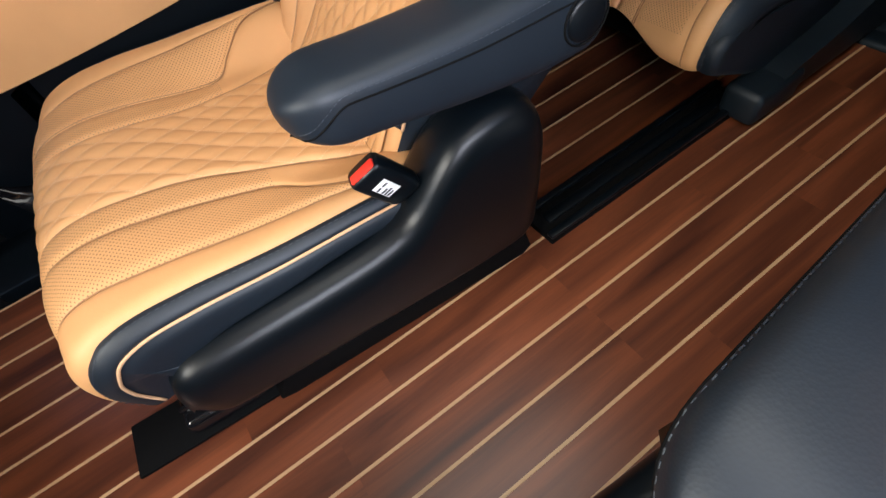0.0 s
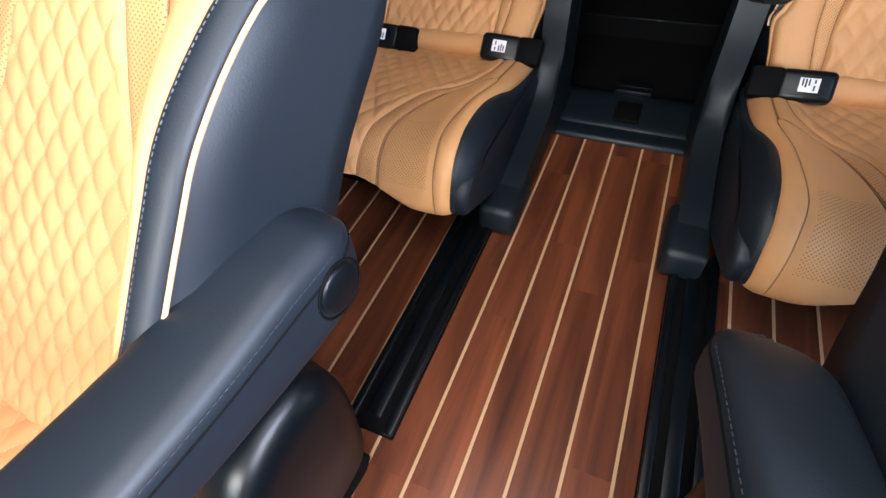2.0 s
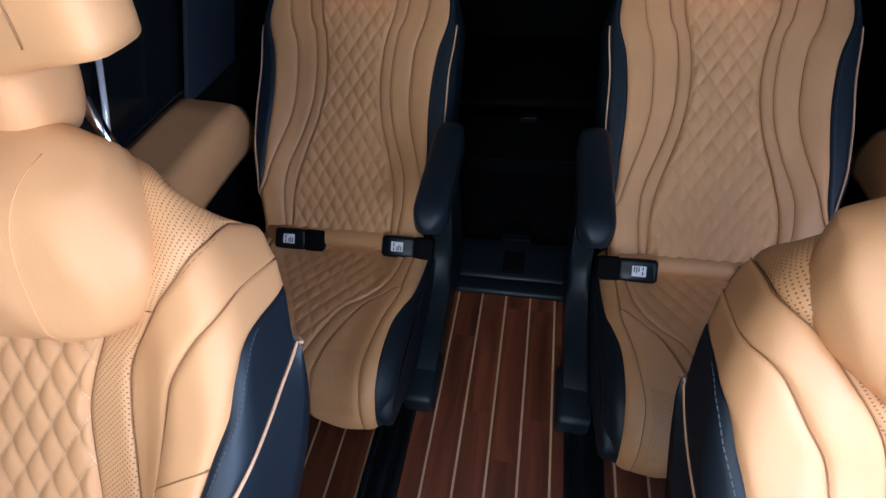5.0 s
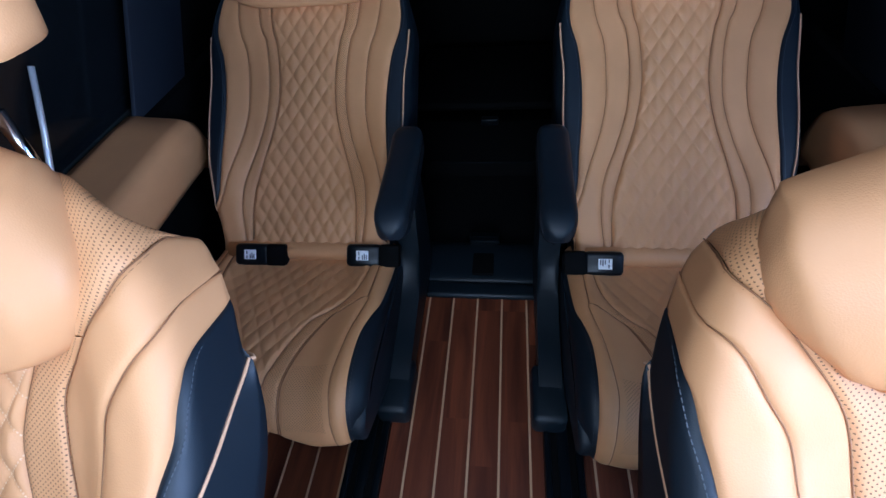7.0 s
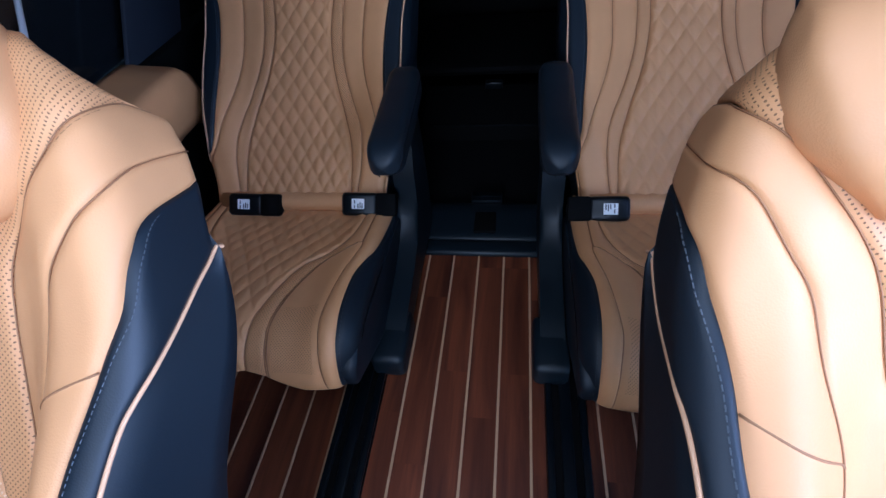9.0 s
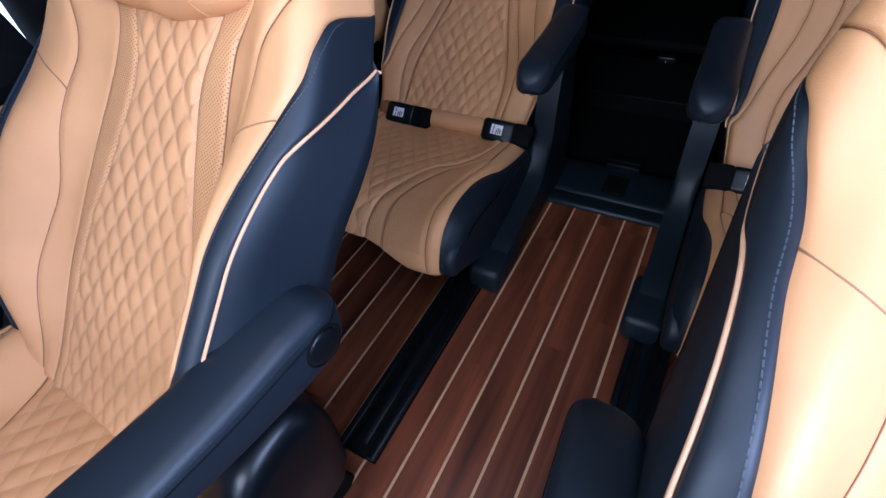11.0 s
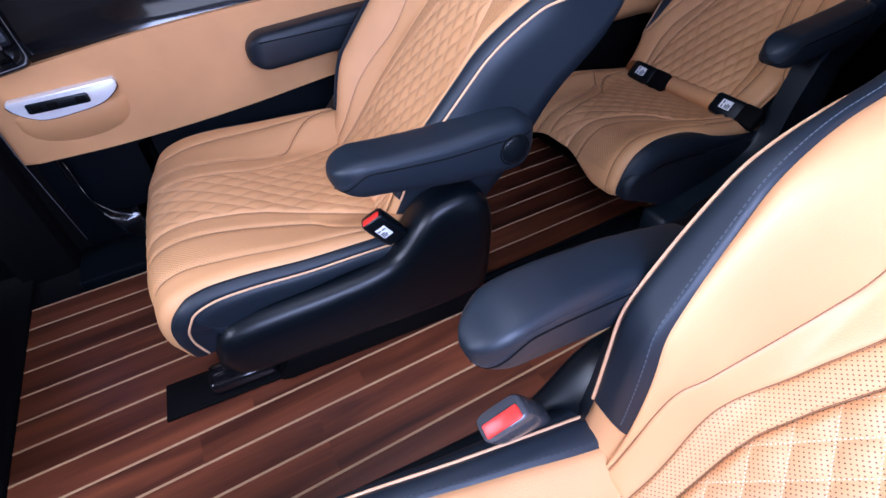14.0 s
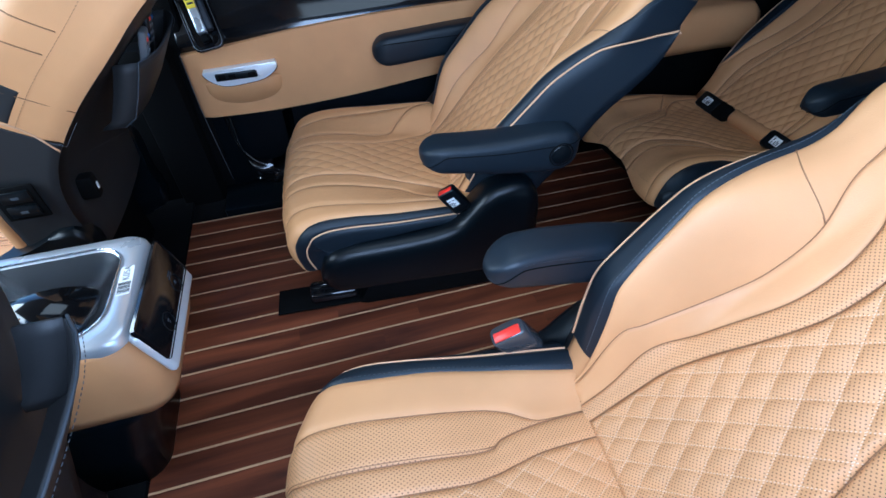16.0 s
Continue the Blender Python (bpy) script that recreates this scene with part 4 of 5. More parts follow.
part("front_carpet", box(-0.64, -2.75, -0.011, 1.05, -1.745, 0.004, 0.003), carpet, front, "black carpet edge")

rear_wall = tagged(part("wall_north", box(-0.8, 1.45, -0.06, 1.21, 1.52, 1.36, 0.02), matt, None), "black tailgate trim behind the third row", "wall", kind="structure")
bm = bmesh.new()
roof_hole = (-0.16, -1.47, 0.57, -0.63)
lo = [bm.verts.new((x, y, 1.362)) for x, y in ((-0.80, -2.6), (1.25, -2.6), (1.25, 1.5), (-0.80, 1.5))]
ho = [bm.verts.new((roof_hole[k], roof_hole[m], 1.362)) for k, m in ((0, 1), (2, 1), (2, 3), (0, 3))]
for k in range(4):
    bm.faces.new((lo[k], lo[(k + 1) % 4], ho[(k + 1) % 4], ho[k]))
top = bmesh.ops.extrude_face_region(bm, geom=list(bm.faces))
for g in top["geom"]:
    if isinstance(g, bmesh.types.BMVert):
        g.co.z += 0.058
ceiling = tagged(part("ceiling", bm, lining, None, smooth=False), "dark fabric headlining of the van round the sunroof", "ceiling", kind="structure")
sunroof = tagged(part("window_1", box(roof_hole[0] + 0.002, roof_hole[1] + 0.002, 1.390, roof_hole[2] - 0.002, roof_hole[3] - 0.002, 1.398, 0), pane, None, smooth=False), "tinted glass sunroof over the second row", "sunroof", kind="structure")
ground = tagged(part("ground", box(-60, -60, -0.56, 60, 60, -0.46, 0), plain("concrete", (0.32, 0.31, 0.29), 0.9), None), "pale concrete ground outside the van", "ground", kind="structure")


def door_left():
    d = thing("door_1", Matrix(), "tan and black sliding door trim with chrome handle", "door", kind="structure")
    y0, y1 = -1.625, -0.60
    part("lower_panel", box(-0.79, y0 + 0.01, -0.055, -0.702, y1, 0.47, 0.012), black, d, "black lower panel")
    top = smooth_curve([(y0, 0.455), (-1.48, 0.470), (-1.3, 0.492), (-1.1, 0.507), (-0.9, 0.515), (-0.64, 0.519)], 30)
    low = smooth_curve([(-0.64, 0.330), (-0.9, 0.304), (-1.15, 0.278), (-1.40, 0.264), (y0, 0.267)], 30)
    part("tan_panel", prism([tuple(p) for p in top] + [tuple(p) for p in low], -0.712, -0.675, 0.012, 3), tan, d, "padded tan door panel")
    ledge = [(-0.80, 0.455), (-0.80, 0.60), (-0.755, 0.60), (-0.70, 0.515), (-0.69, 0.49), (-0.70, 0.47)]
    bm = bmesh.new()
    a = [bm.verts.new((x, y0, z - 0.015)) for x, z in ledge]
    b = [bm.verts.new((x, y1, z + 0.03)) for x, z in ledge]
    bm.faces.new(a), bm.faces.new(b[::-1])
    for k in range(6):
        bm.faces.new((a[k], b[k], b[(k + 1) % 6], a[(k + 1) % 6]))
    bmesh.ops.bevel(bm, geom=list(bm.edges), offset=0.006, segments=2, profile=0.5, affect="EDGES")
    part("belt_panel", bm, gloss, d, "gloss black window ledge")
    part("window_pane", box(-0.785, y0, 0.60, -0.779, y1, 1.22, 0), pane, d, "dark tinted window pane", smooth=False)
    part("window_frame", box(-0.80, y0, 1.222, -0.74, y1, 1.36, 0.01), matt, d)
    tube("edge_strip", [(-0.672, y0 + 0.002, 0.46), (-0.674, y0 + 0.002, 0.30), (-0.69, y0 + 0.006, 0.16), (-0.70, y0 + 0.012, 0.03)], 0.0010, edge_grey, d, "thin grey edge strip")
    sp, ts = arm_line([(-1.09, 0.411), (-1.0, 0.416), (-0.85, 0.426), (-0.70, 0.432)], 40)
    v, f = loft([[(-0.648 + p[0], p[1], p[2]) for p in r] for r in arm_shape(0.037, sp, [0.043] * 40)])
    arm = mesh_object("door_armrest", v, f, navy, d, "dark padded armrest on the door")
    tube("seam", [(-0.612, y, 0.440 + 0.012 * (y + 1.0)) for y in np.linspace(-1.06, -0.75, 16)], 0.0014, matt, arm)
    # handle: a chrome plate over a tan bowl
    rings = []
    for k in range(13):
        a = math.pi * k / 12
        rings.append([(-0.677 + 0.026 * math.sin(a) ** 1.3 * math.sin(b) ** 2, -1.478 - 0.110 * math.cos(a), 0.368 - 0.072 * math.sin(a) ** 0.6 * math.cos(b) * (1 if math.cos(b) > 0 else 0.2)) for b in [math.pi * q / 10 for q in range(11)]])
    v, f = loft(rings, closed=False, caps=False)
    mesh_object("handle_bowl", v, f, tan, d, "tan moulded handle bowl")
    edge = smooth_curve([(-1.372, 0.413), (-1.374, 0.402), (-1.392, 0.388), (-1.420, 0.375), (-1.475, 0.368), (-1.525, 0.367), (-1.553, 0.378), (-1.574, 0.396), (-1.580, 0.407)], 30)
    plate = part("handle", prism([(-1.376, 0.420)] + [tuple(p) for p in edge] + [(-1.577, 0.413)], -0.676, -0.648, 0.0025, 2), satin, d, "chrome door handle plate with a curved lower edge")
    tube("plate_gap", [(-0.6495, p[0], p[1] - 0.0008) for p in edge], 0.0013, matt, plate, "dark gap under the plate")
    part("switch_strip", box(-0.650, -1.548, 0.384, -0.645, -1.432, 0.405, 0.004), black, plate, "black switch strip")
    for y in (-1.540, -1.512, -1.458):
        part("switch", box(-0.647, y, 0.388, -0.643, y + 0.020, 0.401, 0.002), matt, plate, "small door switch")
    # bin below the tan panel
    rings = []
    for k in range(17):
        a = math.pi * k / 16
        rings.append([(-0.70 + 0.03 * t, -1.47 - (0.105 - 0.02 * t) * math.cos(a), 0.262 - (0.18 + 0.05 * t) * math.sin(a) ** 0.7) for t in (0.0, 1.0, 1.4, 0.4)])
    v, f = loft(rings)
    mesh_object("door_bin", v, f, gloss, d, "gloss black door bin rim")
    # the glint low on the bin is modelled as a hair-thin chrome tube
    tube("bin_glint", [(-0.672, -1.54, 0.035), (-0.672, -1.49, 0.028), (-0.672, -1.43, 0.05)], 0.0010, chrome, d, "thin chrome line standing in for a glint on the bin")
    return d


door_left()


def ledge_device():
    c = thing("window_switch_unit", aim((-0.716, -1.55, 0.534), (0.84, 0.0, 0.54), (-0.5, -0.15, 0.8)), "silver and black unit with a yellow label on the door ledge", "control unit")
    rings = [[(x, y, z) for x, y in rounded(0.0, 0.0, hx, hy, 0.02)] for hx, hy, z in ((0.042, 0.085, -0.004), (0.042, 0.085, 0.006), (0.038, 0.081, 0.008), (0.034, 0.077, 0.003), (0.030, 0.072, 0.002))]
    vs, fs = loft(rings)
    mesh_object("cradle", vs, fs, gloss, c, "gloss black cradle")
    tube("cradle_rim", [(x, y, 0.0085) for x, y in rounded(0.0, 0.0, 0.039, 0.082, 0.02)] + [(0.039, 0.062, 0.0085)], 0.0010, edge_grey, c, "thin grey rim")
    part("side_plate", box(-0.03, -0.072, 0.004, -0.012, 0.04, 0.030, 0.005), trim_blue, c, "slate side plate")
    body = part("body", box(-0.012, -0.065, 0.004, 0.014, 0.045, 0.036, 0.006, 3), silver, c, "silver body")
    part("clip", box(-0.010, 0.045, 0.004, 0.012, 0.066, 0.022, 0.004), matt, c, "grey end clip")
    part("label", box(-0.011, -0.062, 0.0355, 0.013, -0.018, 0.0372, 0.001, 1), yellow, body, "yellow label")
    for k in range(3):
        part("print_bar", box(-0.008, -0.055 + k * 0.011, 0.0373, 0.008, -0.050 + k * 0.011, 0.0377, 0), ink, body, smooth=False)


ledge_device()


def rails():
    for x in (0.0, 6 * S + 0.02):
        r = thing("seat_rail", pose(x - 0.012, -0.80, 0), "black steel seat rail let into the floor", "seat rail", "seat rails")
        part("channel", box(-0.045, 0.0, -0.004, 0.032, 0.50, 0.012, 0.003), matt, r)
        part("lip", box(-0.045, 0.0, 0.012, -0.032, 0.50, 0.02, 0.002), black, r)
        part("lip", box(0.018, 0.0, 0.012, 0.032, 0.50, 0.02, 0.002), black, r)
        part("slide", box(-0.018, 0.02, 0.012, 0.004, 0.48, 0.017, 0.002), black, r)


rails()

# ---- seats ----
AX, BX, CX = -0.275, 0.645, -0.225
DX = 2 * MID - CX
ARM2 = dict(spine=[(-0.152, 0.422), (-0.09, 0.416), (0.02, 0.405), (0.12, 0.403), (0.198, 0.405)], high=[0.030, 0.033, 0.040, 0.048, 0.046], hub=(0.144, 0.402, 0.024))
ARM2B = dict(spine=[(-0.194, 0.461), (-0.135, 0.460), (-0.02, 0.434), (0.10, 0.403), (0.172, 0.374)], high=[0.024, 0.036, 0.041, 0.036, 0.034], hub=None)
ARM3 = dict(spine=[(-0.16, 0.42), (-0.06, 0.425), (0.05, 0.435), (0.15, 0.452)], high=[0.030, 0.035, 0.035, 0.030], hub=None)
for x, y, turn, s, spec, arm, ax, lab in (
    (AX, -0.93, -4, 1, SECOND, ARM2, 0.270, "second-row captain seat in quilted tan and dark leather, reclined"),
    (BX, -0.93, -5, -1, SECOND_B, ARM2B, 0.255, "second-row captain seat in quilted tan leather beside the open door"),
    (CX, -0.03, 0, 1, THIRD, ARM3, 0.275, "third-row seat in quilted tan leather with dark sides"),
    (DX, -0.03, 0, -1, THIRD, ARM3, 0.275, "third-row seat in quilted tan leather with dark sides")):
    row2 = spec is SECOND or spec is SECOND_B
    one = captain_seat("captain_seat" if row2 else "rear_seat", pose(x, y, 0, 0, 0, turn), s, lab, "second-row seats" if row2 else "third-row seats", spec)
    armrest(one, s * ax, s, arm["spine"], arm["high"], 0.036 if arm is ARM2B else 0.043 if row2 else 0.034, hub=arm["hub"], skew=0.056 if arm is ARM2B else 0.0)
FRONT_R = dict(FRONT, back_line=[(-0.03, 0.29), (0.02, 0.38), (0.06, 0.48), (0.085, 0.58), (0.10, 0.68), (0.11, 0.78), (0.12, 0.85), (0.15, 0.885), (0.19, 0.88)], head=(0.18, 1.02, 0.14, 0.10, 0.05, 0.2, 0.0))
for x, y, side in ((-0.30, -1.86, 1), (0.640, -1.815, -1)):
    one = captain_seat("front_seat", pose(x, y, 0), side, "front seat with tan leather sides and a dark pocketed back", "front seats", FRONT if side > 0 else FRONT_R)
    lean = math.atan2(0.10, 0.045) 
    pocket = []
    for zz, yy, dp in ((0.515, 0.222, 0.004), (0.53, 0.245, 0.014), (0.57, 0.265, 0.020), (0.61, 0.282, 0.028), (0.628, 0.288, 0.032)):
        pocket.append([(px, yy + dp * (1 - (px / 0.17) ** 4), zz) for px in np.linspace(-0.165, 0.165, 15)])
    vs, fs = loft(pocket + [[(p[0], p[1] - 0.004, p[2]) for p in r] for r in reversed(pocket)], closed=False, caps=False)
    pk = mesh_object("seat_pocket", vs, fs, charcoal, one, "dark leather magazine pocket")
    for e in (0, -1):
        inner = 0.003 if e == 0 else -0.003
        vs, fs = loft([[(r[e][0], r[e][1], r[e][2]), (r[e][0], r[e][1] - 0.042, r[e][2]), (r[e][0] + inner, r[e][1] - 0.042, r[e][2]), (r[e][0] + inner, r[e][1], r[e][2])] for r in pocket])
        mesh_object("gusset", vs, fs, charcoal, pk)
    dashes("stitching", [(p[0], p[1] + 0.002, p[2] - 0.006) for p in pocket[-1]], stitch_dark, pk, 0.003, 0.0025, r=0.0004)
    tube("binding", [r[-1 if side > 0 else 0] for r in pocket] + list(reversed(pocket[-1]))[:] if side > 0 else [r[0] for r in pocket] + pocket[-1], 0.0014, stitch_dark, pk, "worn leather binding")
    dashes("stitching", [(-0.19 + 0.38 * k / 20, 0.150 + 0.02 * math.sin(math.pi * k / 20), 0.44 + 0.05 * abs(k - 10) / 10) for k in range(21)], stitch_dark, one, 0.003, 0.0025, r=0.0004)
    part("coat_hook", box(0.17 * side - 0.014, 0.09, 0.385, 0.17 * side + 0.014, 0.125, 0.435, 0.006), matt, one, "black folding hook")
    part("hook_mark", box(0.17 * side - 0.004, 0.1235, 0.402, 0.17 * side + 0.004, 0.1265, 0.416, 0.001), white, one)
    part("switch_plate", box(side * 0.246 - 0.003, -0.005, 0.405, side * 0.246 + 0.003, 0.065, 0.475, 0.003), matt, one, "black switch plate")
    for zz in (0.412, 0.442):
        sw = part("seat_switch", box(side * 0.250 - 0.003, 0.005, zz, side * 0.250 + 0.003, 0.055, zz + 0.024, 0.003), black, one, "seat side switch")
        part("symbol", box(side * 0.2535 - 0.0005, 0.024, zz + 0.009, side * 0.2535 + 0.0005, 0.036, zz + 0.014, 0), thread, sw)


def handset(m, body, label):
    h = thing("remote_control", m, label, "remote control", "remote controls")
    part("case", box(-0.016, -0.007, 0.02, 0.016, 0.007, 0.115, 0.005, 3), body, h)
    for r in range(4):
        for c in range(3):
            part("key", box(-0.011 + c * 0.0080, 0.006, 0.058 + r * 0.013, -0.005 + c * 0.0080, 0.009, 0.065 + r * 0.013, 0.001, 1), red if (r, c) == (3, 2) else blue if (r, c) == (3, 0) else edge_grey, h)
    return h


shell_grey = plain("grey handset plastic", (0.12, 0.12, 0.125), 0.4)
handset(pose(-0.200, -1.590, 0.558, -18, 4, 0), shell_grey, "small black remote control in the seat pocket")
handset(pose(-0.258, -1.588, 0.570, -16, -6, 0), black, "blue and black remote control in the seat pocket")
handset(pose(-0.296, -1.588, 0.585, -16, 4, 0), shell_grey, "black remote control with coloured keys in the seat pocket")

buckle(aim((-0.017, -1.006, 0.261), (-0.08, -0.58, 0.80), (0.90, -0.34, -0.06)), "black seat belt buckle with red button, stands beside the cushion")
buckle(aim((0.374, -1.009, 0.238), (0.10, -0.55, 0.82), (0.75, 0.12, -0.40)), "film-wrapped grey seat belt buckle with red button beside the cushion", s=1.36, case=plain("film-wrapped plastic", (0.055, 0.057, 0.062), 0.22, spec=0.6))
for x, y, z, sx in ((-0.025, -0.055, 0.224, -1), (-0.305, -0.055, 0.220, -1), (0.440, -0.07, 0.230, 1), (0.735, -0.065, 0.228, 1)):
    b = buckle(aim((x, y, z), (sx, -0.05, 0.06), (0, -0.75, 0.66)), "black seat belt buckle with white label lying on the third-row seat", "third-row belt buckles", 1.15, 0.3, black)
    part("holder", box(-0.026, -0.016, -0.045, 0.026, 0.018, 0.004, 0.006), matt, b, "black buckle holder")


def scrap():
    """A crumpled piece of packing film on the floor."""
    rnd = random.Random(7)
    n = 9
    pts = [(0.030 * (i / (n - 1) - 0.5) + rnd.uniform(-0.003, 0.003), 0.050 * (j / (n - 1) - 0.5) + rnd.uniform(-0.004, 0.004), 0.003 + abs(math.sin(i * 1.3) * math.cos(j * 1.1)) * 0.016 + rnd.uniform(0, 0.006)) for j in range(n) for i in range(n)]
    faces = [(j * n + i, j * n + i + 1, (j + 1) * n + i + 1, (j + 1) * n + i) for j in range(n - 1) for i in range(n - 1)]
    ob = mesh_object("packing_film", pts, faces, white, None, "crumpled white packing film on the floor beside the seat base")
    ob.location = (0.384, -0.822, 0.001)
    thick = ob.modifiers.new("thickness", "SOLIDIFY")
    thick.thickness = 0.0012
    return tagged(ob, category="packing film")


scrap()


# ---- cabin fittings ----
def bars(parent, m, rows, material, name="print_bar"):
    """Small flat bars on a plate: rows of (x0, y0, x1, y1)."""
    for x0, y0, x1, y1 in rows:
        ob = part(name, box(x0, y0, 0, x1, y1, 0.0004, 0), material, parent, smooth=False)
        ob.matrix_local = m


def centre_console():
    c = thing("centre_console", pose(0.185, -1.595, 0), "centre console with silver cup holder tray and tan sides", "console")
    # lower body, flaring towards the floor
    rings = [[(x, y, z) for x, y in rounded(0, -0.22 + dy, hx, hy, 0.05)] for z, hx, hy, dy in ((-0.01, 0.112, 0.165, -0.056), (0.10, 0.115, 0.172, -0.046), (0.20, 0.120, 0.187, -0.026), (0.245, 0.124, 0.205, -0.005))]
    vs, fs = loft(rings)
    mesh_object("lower_body", vs, fs, black, c, "black plastic lower body")
    rings = [[(x, y, z) for x, y in rounded(0, -0.215 + dy, hx, hy, 0.045)] for z, hx, hy, dy in ((0.235, 0.126, 0.208, 0.0), (0.26, 0.131, 0.215, 0.002), (0.33, 0.133, 0.214, 0.0), (0.385, 0.129, 0.205, -0.006), (0.392, 0.126, 0.20, -0.008))]
    vs, fs = loft(rings)
    mesh_object("tan_sleeve", vs, fs, tan, c, "tan leather sleeve")
    # tray with its well
    oy = -0.195
    steps = [(0.126, 0.182, 0.034, 0.388), (0.125, 0.181, 0.034, 0.402), (0.121, 0.176, 0.034, 0.408), (0.100, 0.134, 0.050, 0.408), (0.096, 0.130, 0.048, 0.404)]
    rings = []
    for k, (hx, hy, r, z) in enumerate(steps):
        cy = oy if k < 3 else oy + 0.014
        rings.append([(x, y, z) for x, y in rounded(0, cy, hx, hy, r)])
    vs, fs = loft(rings, caps=False)
    mesh_object("tray", vs, fs, silver, c, "silver painted tray rim")
    rings = [[(x, y, z) for x, y in rounded(0, oy + 0.014, hx, hy, 0.046 if hx > 0.05 else 0.03)] for hx, hy, z in ((0.0965, 0.1305, 0.405), (0.092, 0.126, 0.398), (0.088, 0.120, 0.335), (0.04, 0.06, 0.3335))]
    vs, fs = loft(rings)
    mesh_object("cup_well", vs, fs, gloss, c, "gloss black cup holder well")
    for sx, sy in ((-0.02, 0.05), (0.02, -0.045)):
        ring = [[(sx + r * math.cos(a), oy + 0.005 + sy + r * math.sin(a), z) for a in [2 * math.pi * k / 32 for k in range(32)]] for r, z in ((0.046, 0.346), (0.046, 0.385), (0.042, 0.387), (0.040, 0.383), (0.039, 0.348))]
        vs, fs = loft(ring, caps=False)
        mesh_object("cup_ring", vs, fs, gloss, c, "gloss black cup ring")
    tube("chrome_edge", [(x, y, 0.4095) for x, y in rounded(0, oy + 0.014, 0.0995, 0.1335, 0.050)] + [(0.0995, oy + 0.014 + 0.0835, 0.4095)], 0.0016, chrome, c, "chrome edge")
    # rear switch panel, slanting
    tilt = pose(0, 0.005, 0.352, -74, 0, 0)
    ob = part("panel_frame", box(-0.110, -0.046, -0.014, 0.110, 0.054, 0.004, 0.010, 3), satin, c, "bright metal panel frame")
    ob.matrix_local = tilt
    face = part("switch_panel", box(-0.106, -0.053, 0.000, 0.106, 0.028, 0.0055, 0.006, 2), gloss, c, "gloss black switch panel with small symbols")
    face.matrix_local = tilt
    up = pose(0, 0, 0.0056)
    bars(face, up, [(0.036, 0.006, 0.042, 0.009), (0.037, 0.011, 0.041, 0.013), (-0.052, 0.004, -0.047, 0.010), (-0.062, -0.008, -0.042, -0.006), (-0.062, -0.012, -0.046, -0.010)], thread)
    for kx in (-0.05, 0.04):
        tube("socket_ring", [(kx + 0.016 * math.cos(a), 0.01 + 0.016 * math.sin(a), 0.0056) for a in [2 * math.pi * k / 24 for k in range(25)]], 0.0008, black, face)
    # stickered label on the tray
    lab = part("label", box(-0.033, -0.0105, 0, 0.033, 0.0105, 0.0004, 0), white, c, "white paper label with a bar code", smooth=False)
    lab.matrix_local = pose(-0.006, -0.0325, 0.4083, 0, 0, 183)
    bars(lab, pose(0, 0, 0.0005), [(-0.030 + k * 0.0027, -0.009, -0.030 + k * 0.0027 + (0.0017 if k % 3 else 0.0008), 0.009) for k in range(10)], ink)
    txt = bpy.data.curves.new("code", "FONT")
    txt.body, txt.size, txt.extrude = "K05A", 0.0145, 0.0001
    tmp = bpy.data.objects.new("code", txt)
    scene.collection.objects.link(tmp)
    me = bpy.data.meshes.new_from_object(tmp.evaluated_get(bpy.context.evaluated_depsgraph_get()))
    bpy.data.objects.remove(tmp)
    me.materials.append(ink)
    code = new("lettering", me)
    code.parent = lab
    code.matrix_local = pose(-0.0005, -0.005, 0.0006)
    # armrest lid ahead of the tray
    vs, fs = loft([[(p[0], -0.56 + p[1], 0.40 + p[2]) for p in r] for r in rounded_block(0.12, 0.045, 0.16, 4.0, 32, 17, 0.5)])
    mesh_object("console_lid", vs, fs, tan, c, "padded tan console lid")
    part("front_body", box(-0.115, -0.75, -0.01, 0.115, -0.38, 0.37, 0.02), black, c, "black console body")
    return c


centre_console()


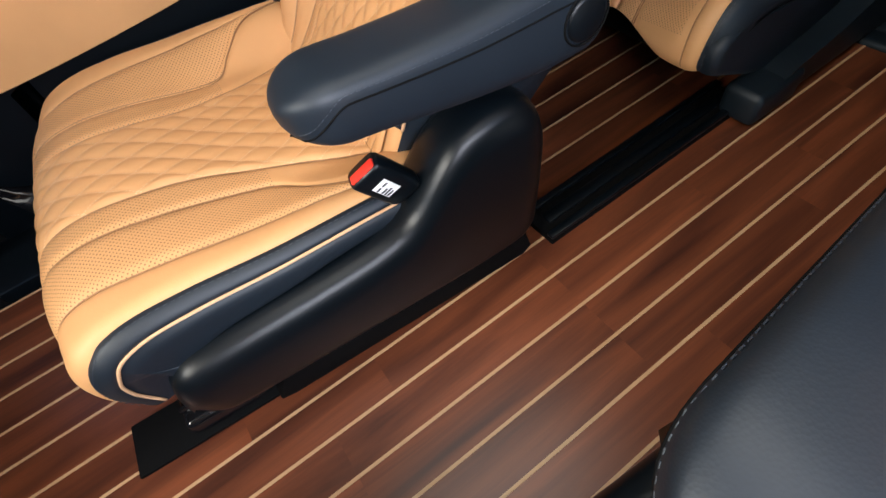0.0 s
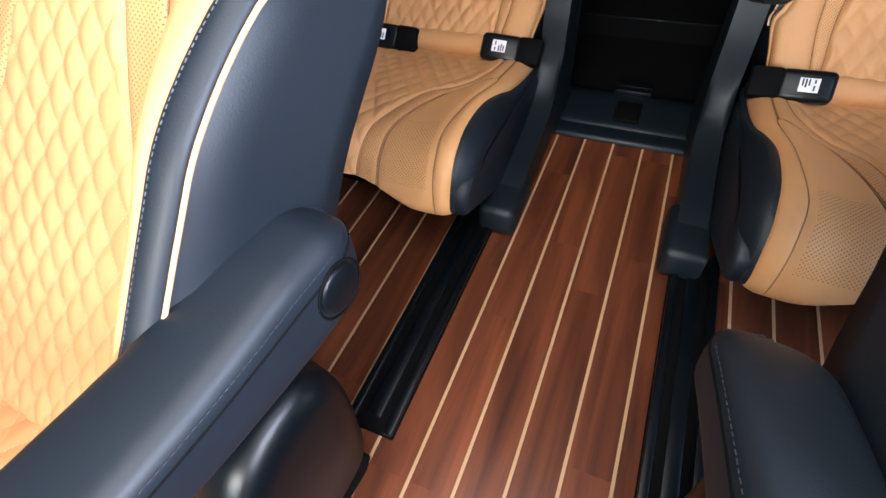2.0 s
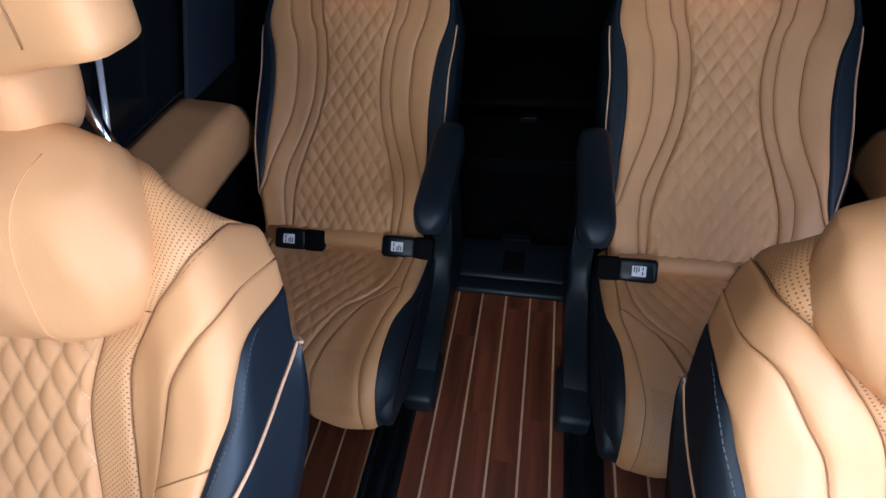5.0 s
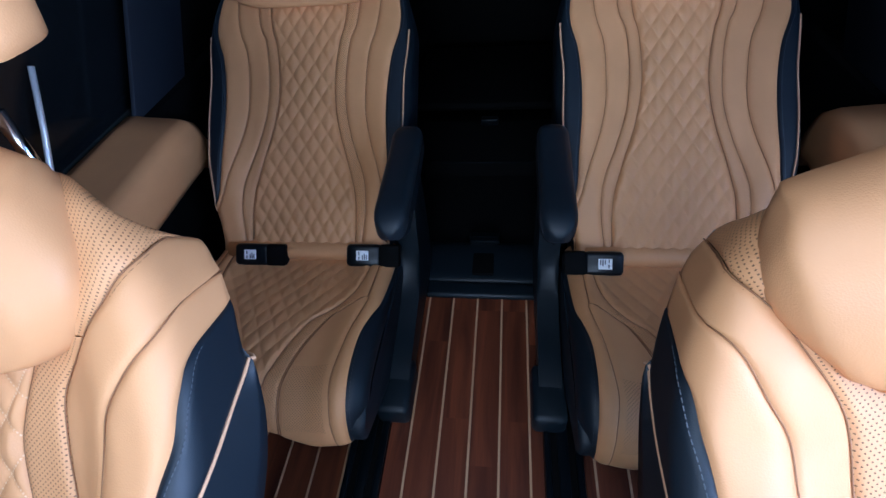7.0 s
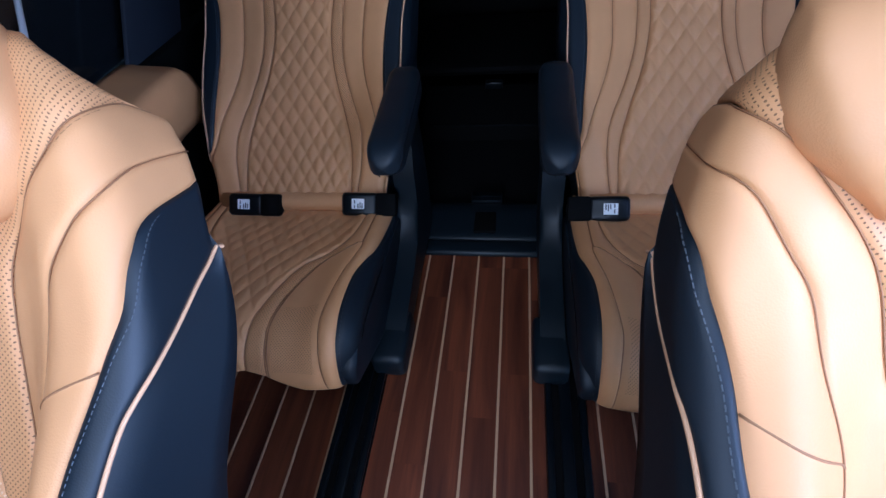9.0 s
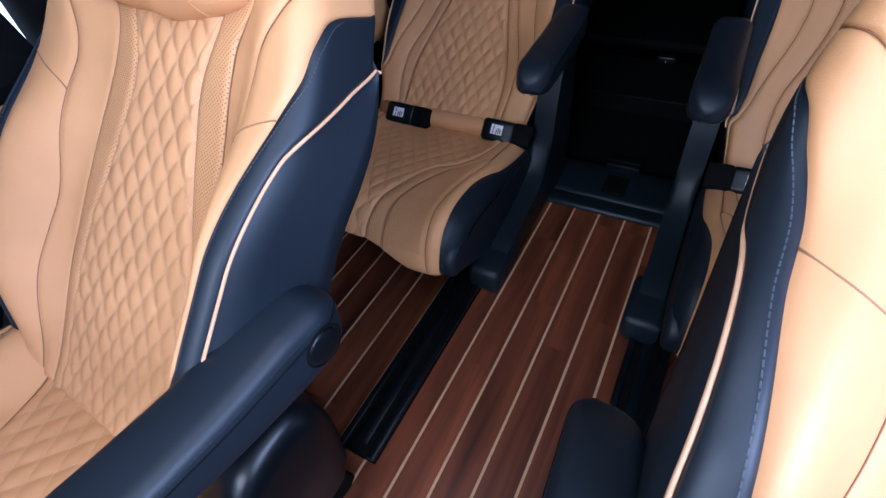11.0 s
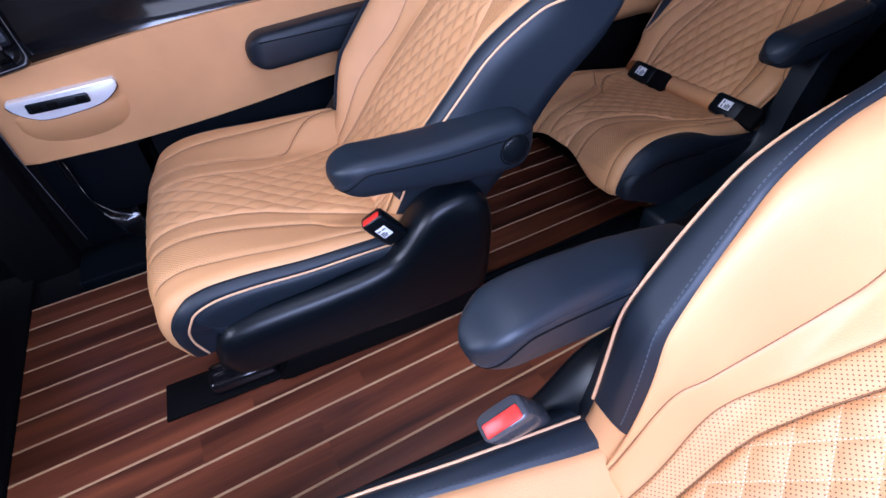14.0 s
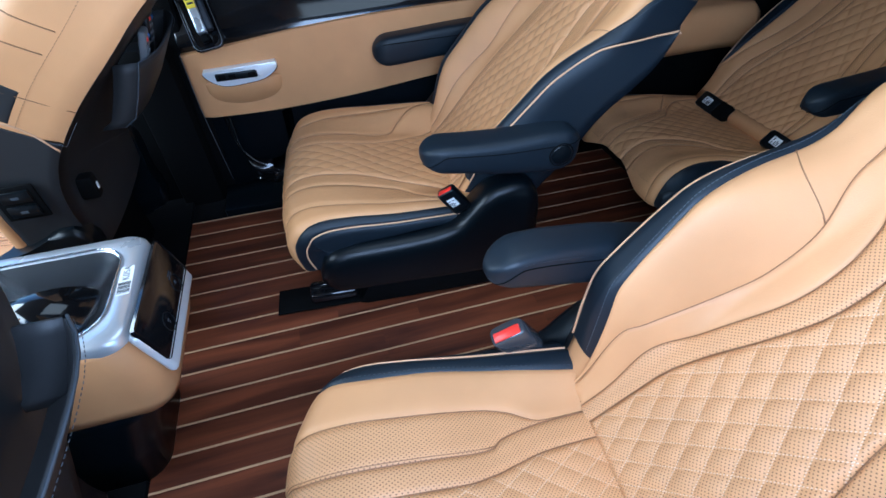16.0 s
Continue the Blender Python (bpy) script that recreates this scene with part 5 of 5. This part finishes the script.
def cargo_floor():
    g = thing("cargo_tray", pose(MID, 0, 0), "black plastic load floor with a latch behind the third row", "load floor")
    sill = smooth_curve([(0.002, -0.012), (0.004, 0.006), (0.015, 0.011), (0.045, 0.010), (0.052, 0.004), (0.052, -0.012)], 24)
    part("sill", prism([tuple(p) for p in sill], -0.185, 0.185, 0.003, 2), slate, g, "black plastic sill")
    board = smooth_curve([(0.055, -0.012), (0.056, 0.006), (0.08, 0.014), (0.15, 0.022), (0.20, 0.012), (0.208, -0.012)], 30)
    part("front_board", prism([tuple(p) for p in board], -0.19, 0.19, 0.004, 2), slate, g, "black moulded board")
    part("notch", box(-0.03, 0.07, 0.014, 0.03, 0.15, 0.0245, 0.004), matt, g, "recessed finger notch")
    part("latch", box(-0.045, 0.195, 0.0, 0.045, 0.235, 0.026, 0.004), black, g, "black latch")
    part("latch_bar", box(-0.042, 0.212, 0.026, 0.042, 0.216, 0.029, 0.0008), black, g)
    part("well", box(-0.22, 0.21, -0.05, 0.22, 0.56, -0.03, 0.004), matt, g, "dark load well")
    part("edge_strip", box(-0.2, 0.205, -0.002, 0.2, 0.209, 0.008, 0.001), black, g)
    part("edge_strip", box(-0.2, 0.556, 0.046, 0.2, 0.560, 0.050, 0.001), black, g, "thin edge strip")
    ramp = [(0.56, -0.05), (0.562, 0.046), (0.72, 0.10), (0.74, 0.10), (0.74, -0.05)]
    part("rear_step", prism(ramp, -0.24, 0.24, 0.004, 2), matt, g, "black rear step")
    part("lock", box(-0.03, 0.705, 0.10, 0.03, 0.735, 0.125, 0.005), black, g, "black lock")
    part("lock_pin", box(-0.003, 0.703, 0.108, 0.003, 0.706, 0.112, 0.001), chrome, g)
    part("rear_shelf", box(-0.30, 0.80, 0.10, 0.30, 1.30, 0.14, 0.02), matt, g, "black rear shelf")
    return g


cargo_floor()


def side_armrest(sx):
    """The tan ledge on the cabin side next to a third-row seat."""
    a = thing("side_ledge", pose(MID, 0, 0), "tan leather arm ledge on the side trim of the third row", "arm ledge", "third-row ledges")
    rings = []
    for y, zt in ((-0.52, 0.40), (-0.50, 0.425), (-0.30, 0.44), (-0.05, 0.445), (0.10, 0.447), (0.18, 0.445), (0.21, 0.42)):
        k = 1.0 if -0.5 < y < 0.19 else 0.86
        ring = [(0.89, zt + 0.020), (0.872, zt + 0.022), (0.856, zt + 0.021), (0.842, zt + 0.018), (0.80, zt + 0.015), (0.766, zt + 0.012), (0.760, zt + 0.011), (0.754, zt + 0.011), (0.742, zt + 0.006), (0.731 + 0.03 * (1 - k), zt - 0.006), (0.722 + 0.04 * (1 - k), zt - 0.045), (0.724 + 0.04 * (1 - k), zt - 0.10), (0.75, zt - 0.135), (0.88, zt - 0.14)]
        rings.append([(sx * px, y, pz) for px, pz in ring])
    vs, fs = loft(rings)
    ob = mesh_object("pad", vs, fs, tan, a)
    tube("seam", [(sx * 0.760, y, zt + 0.0065) for y, zt in ((-0.49, 0.4258), (-0.30, 0.44), (-0.05, 0.44), (0.10, 0.435))], 0.0006, cord, ob)
    return a


side_armrest(-1)
side_armrest(1)

# ---- deck ----
k0, k1 = -8, 14
random.seed(4)
shapes = {}
for k in range(k0, k1):
    strip = tagged(part("inlay_strip", box(k * S - 0.0023, FLOOR_Y0, -0.012, k * S + 0.0023, FLOOR_Y1, 0.0008, 0), maple, floor), "")
    y = FLOOR_Y0
    while y < FLOOR_Y1 - 0.01:
        ln = min(random.choice((0.3, 0.4, 0.5)), FLOOR_Y1 - y)
        key = round(ln, 3)
        if key not in shapes:
            ob = part("plank", box(0.0024, 0.0, -0.012, S - 0.0024, ln, 0.0, 0), mahogany, floor, smooth=False)
            shapes[key] = ob.data
        else:
            ob = new("plank", shapes[key])
            ob.parent = floor
        ob.location = (k * S, y, 0)
        y += ln
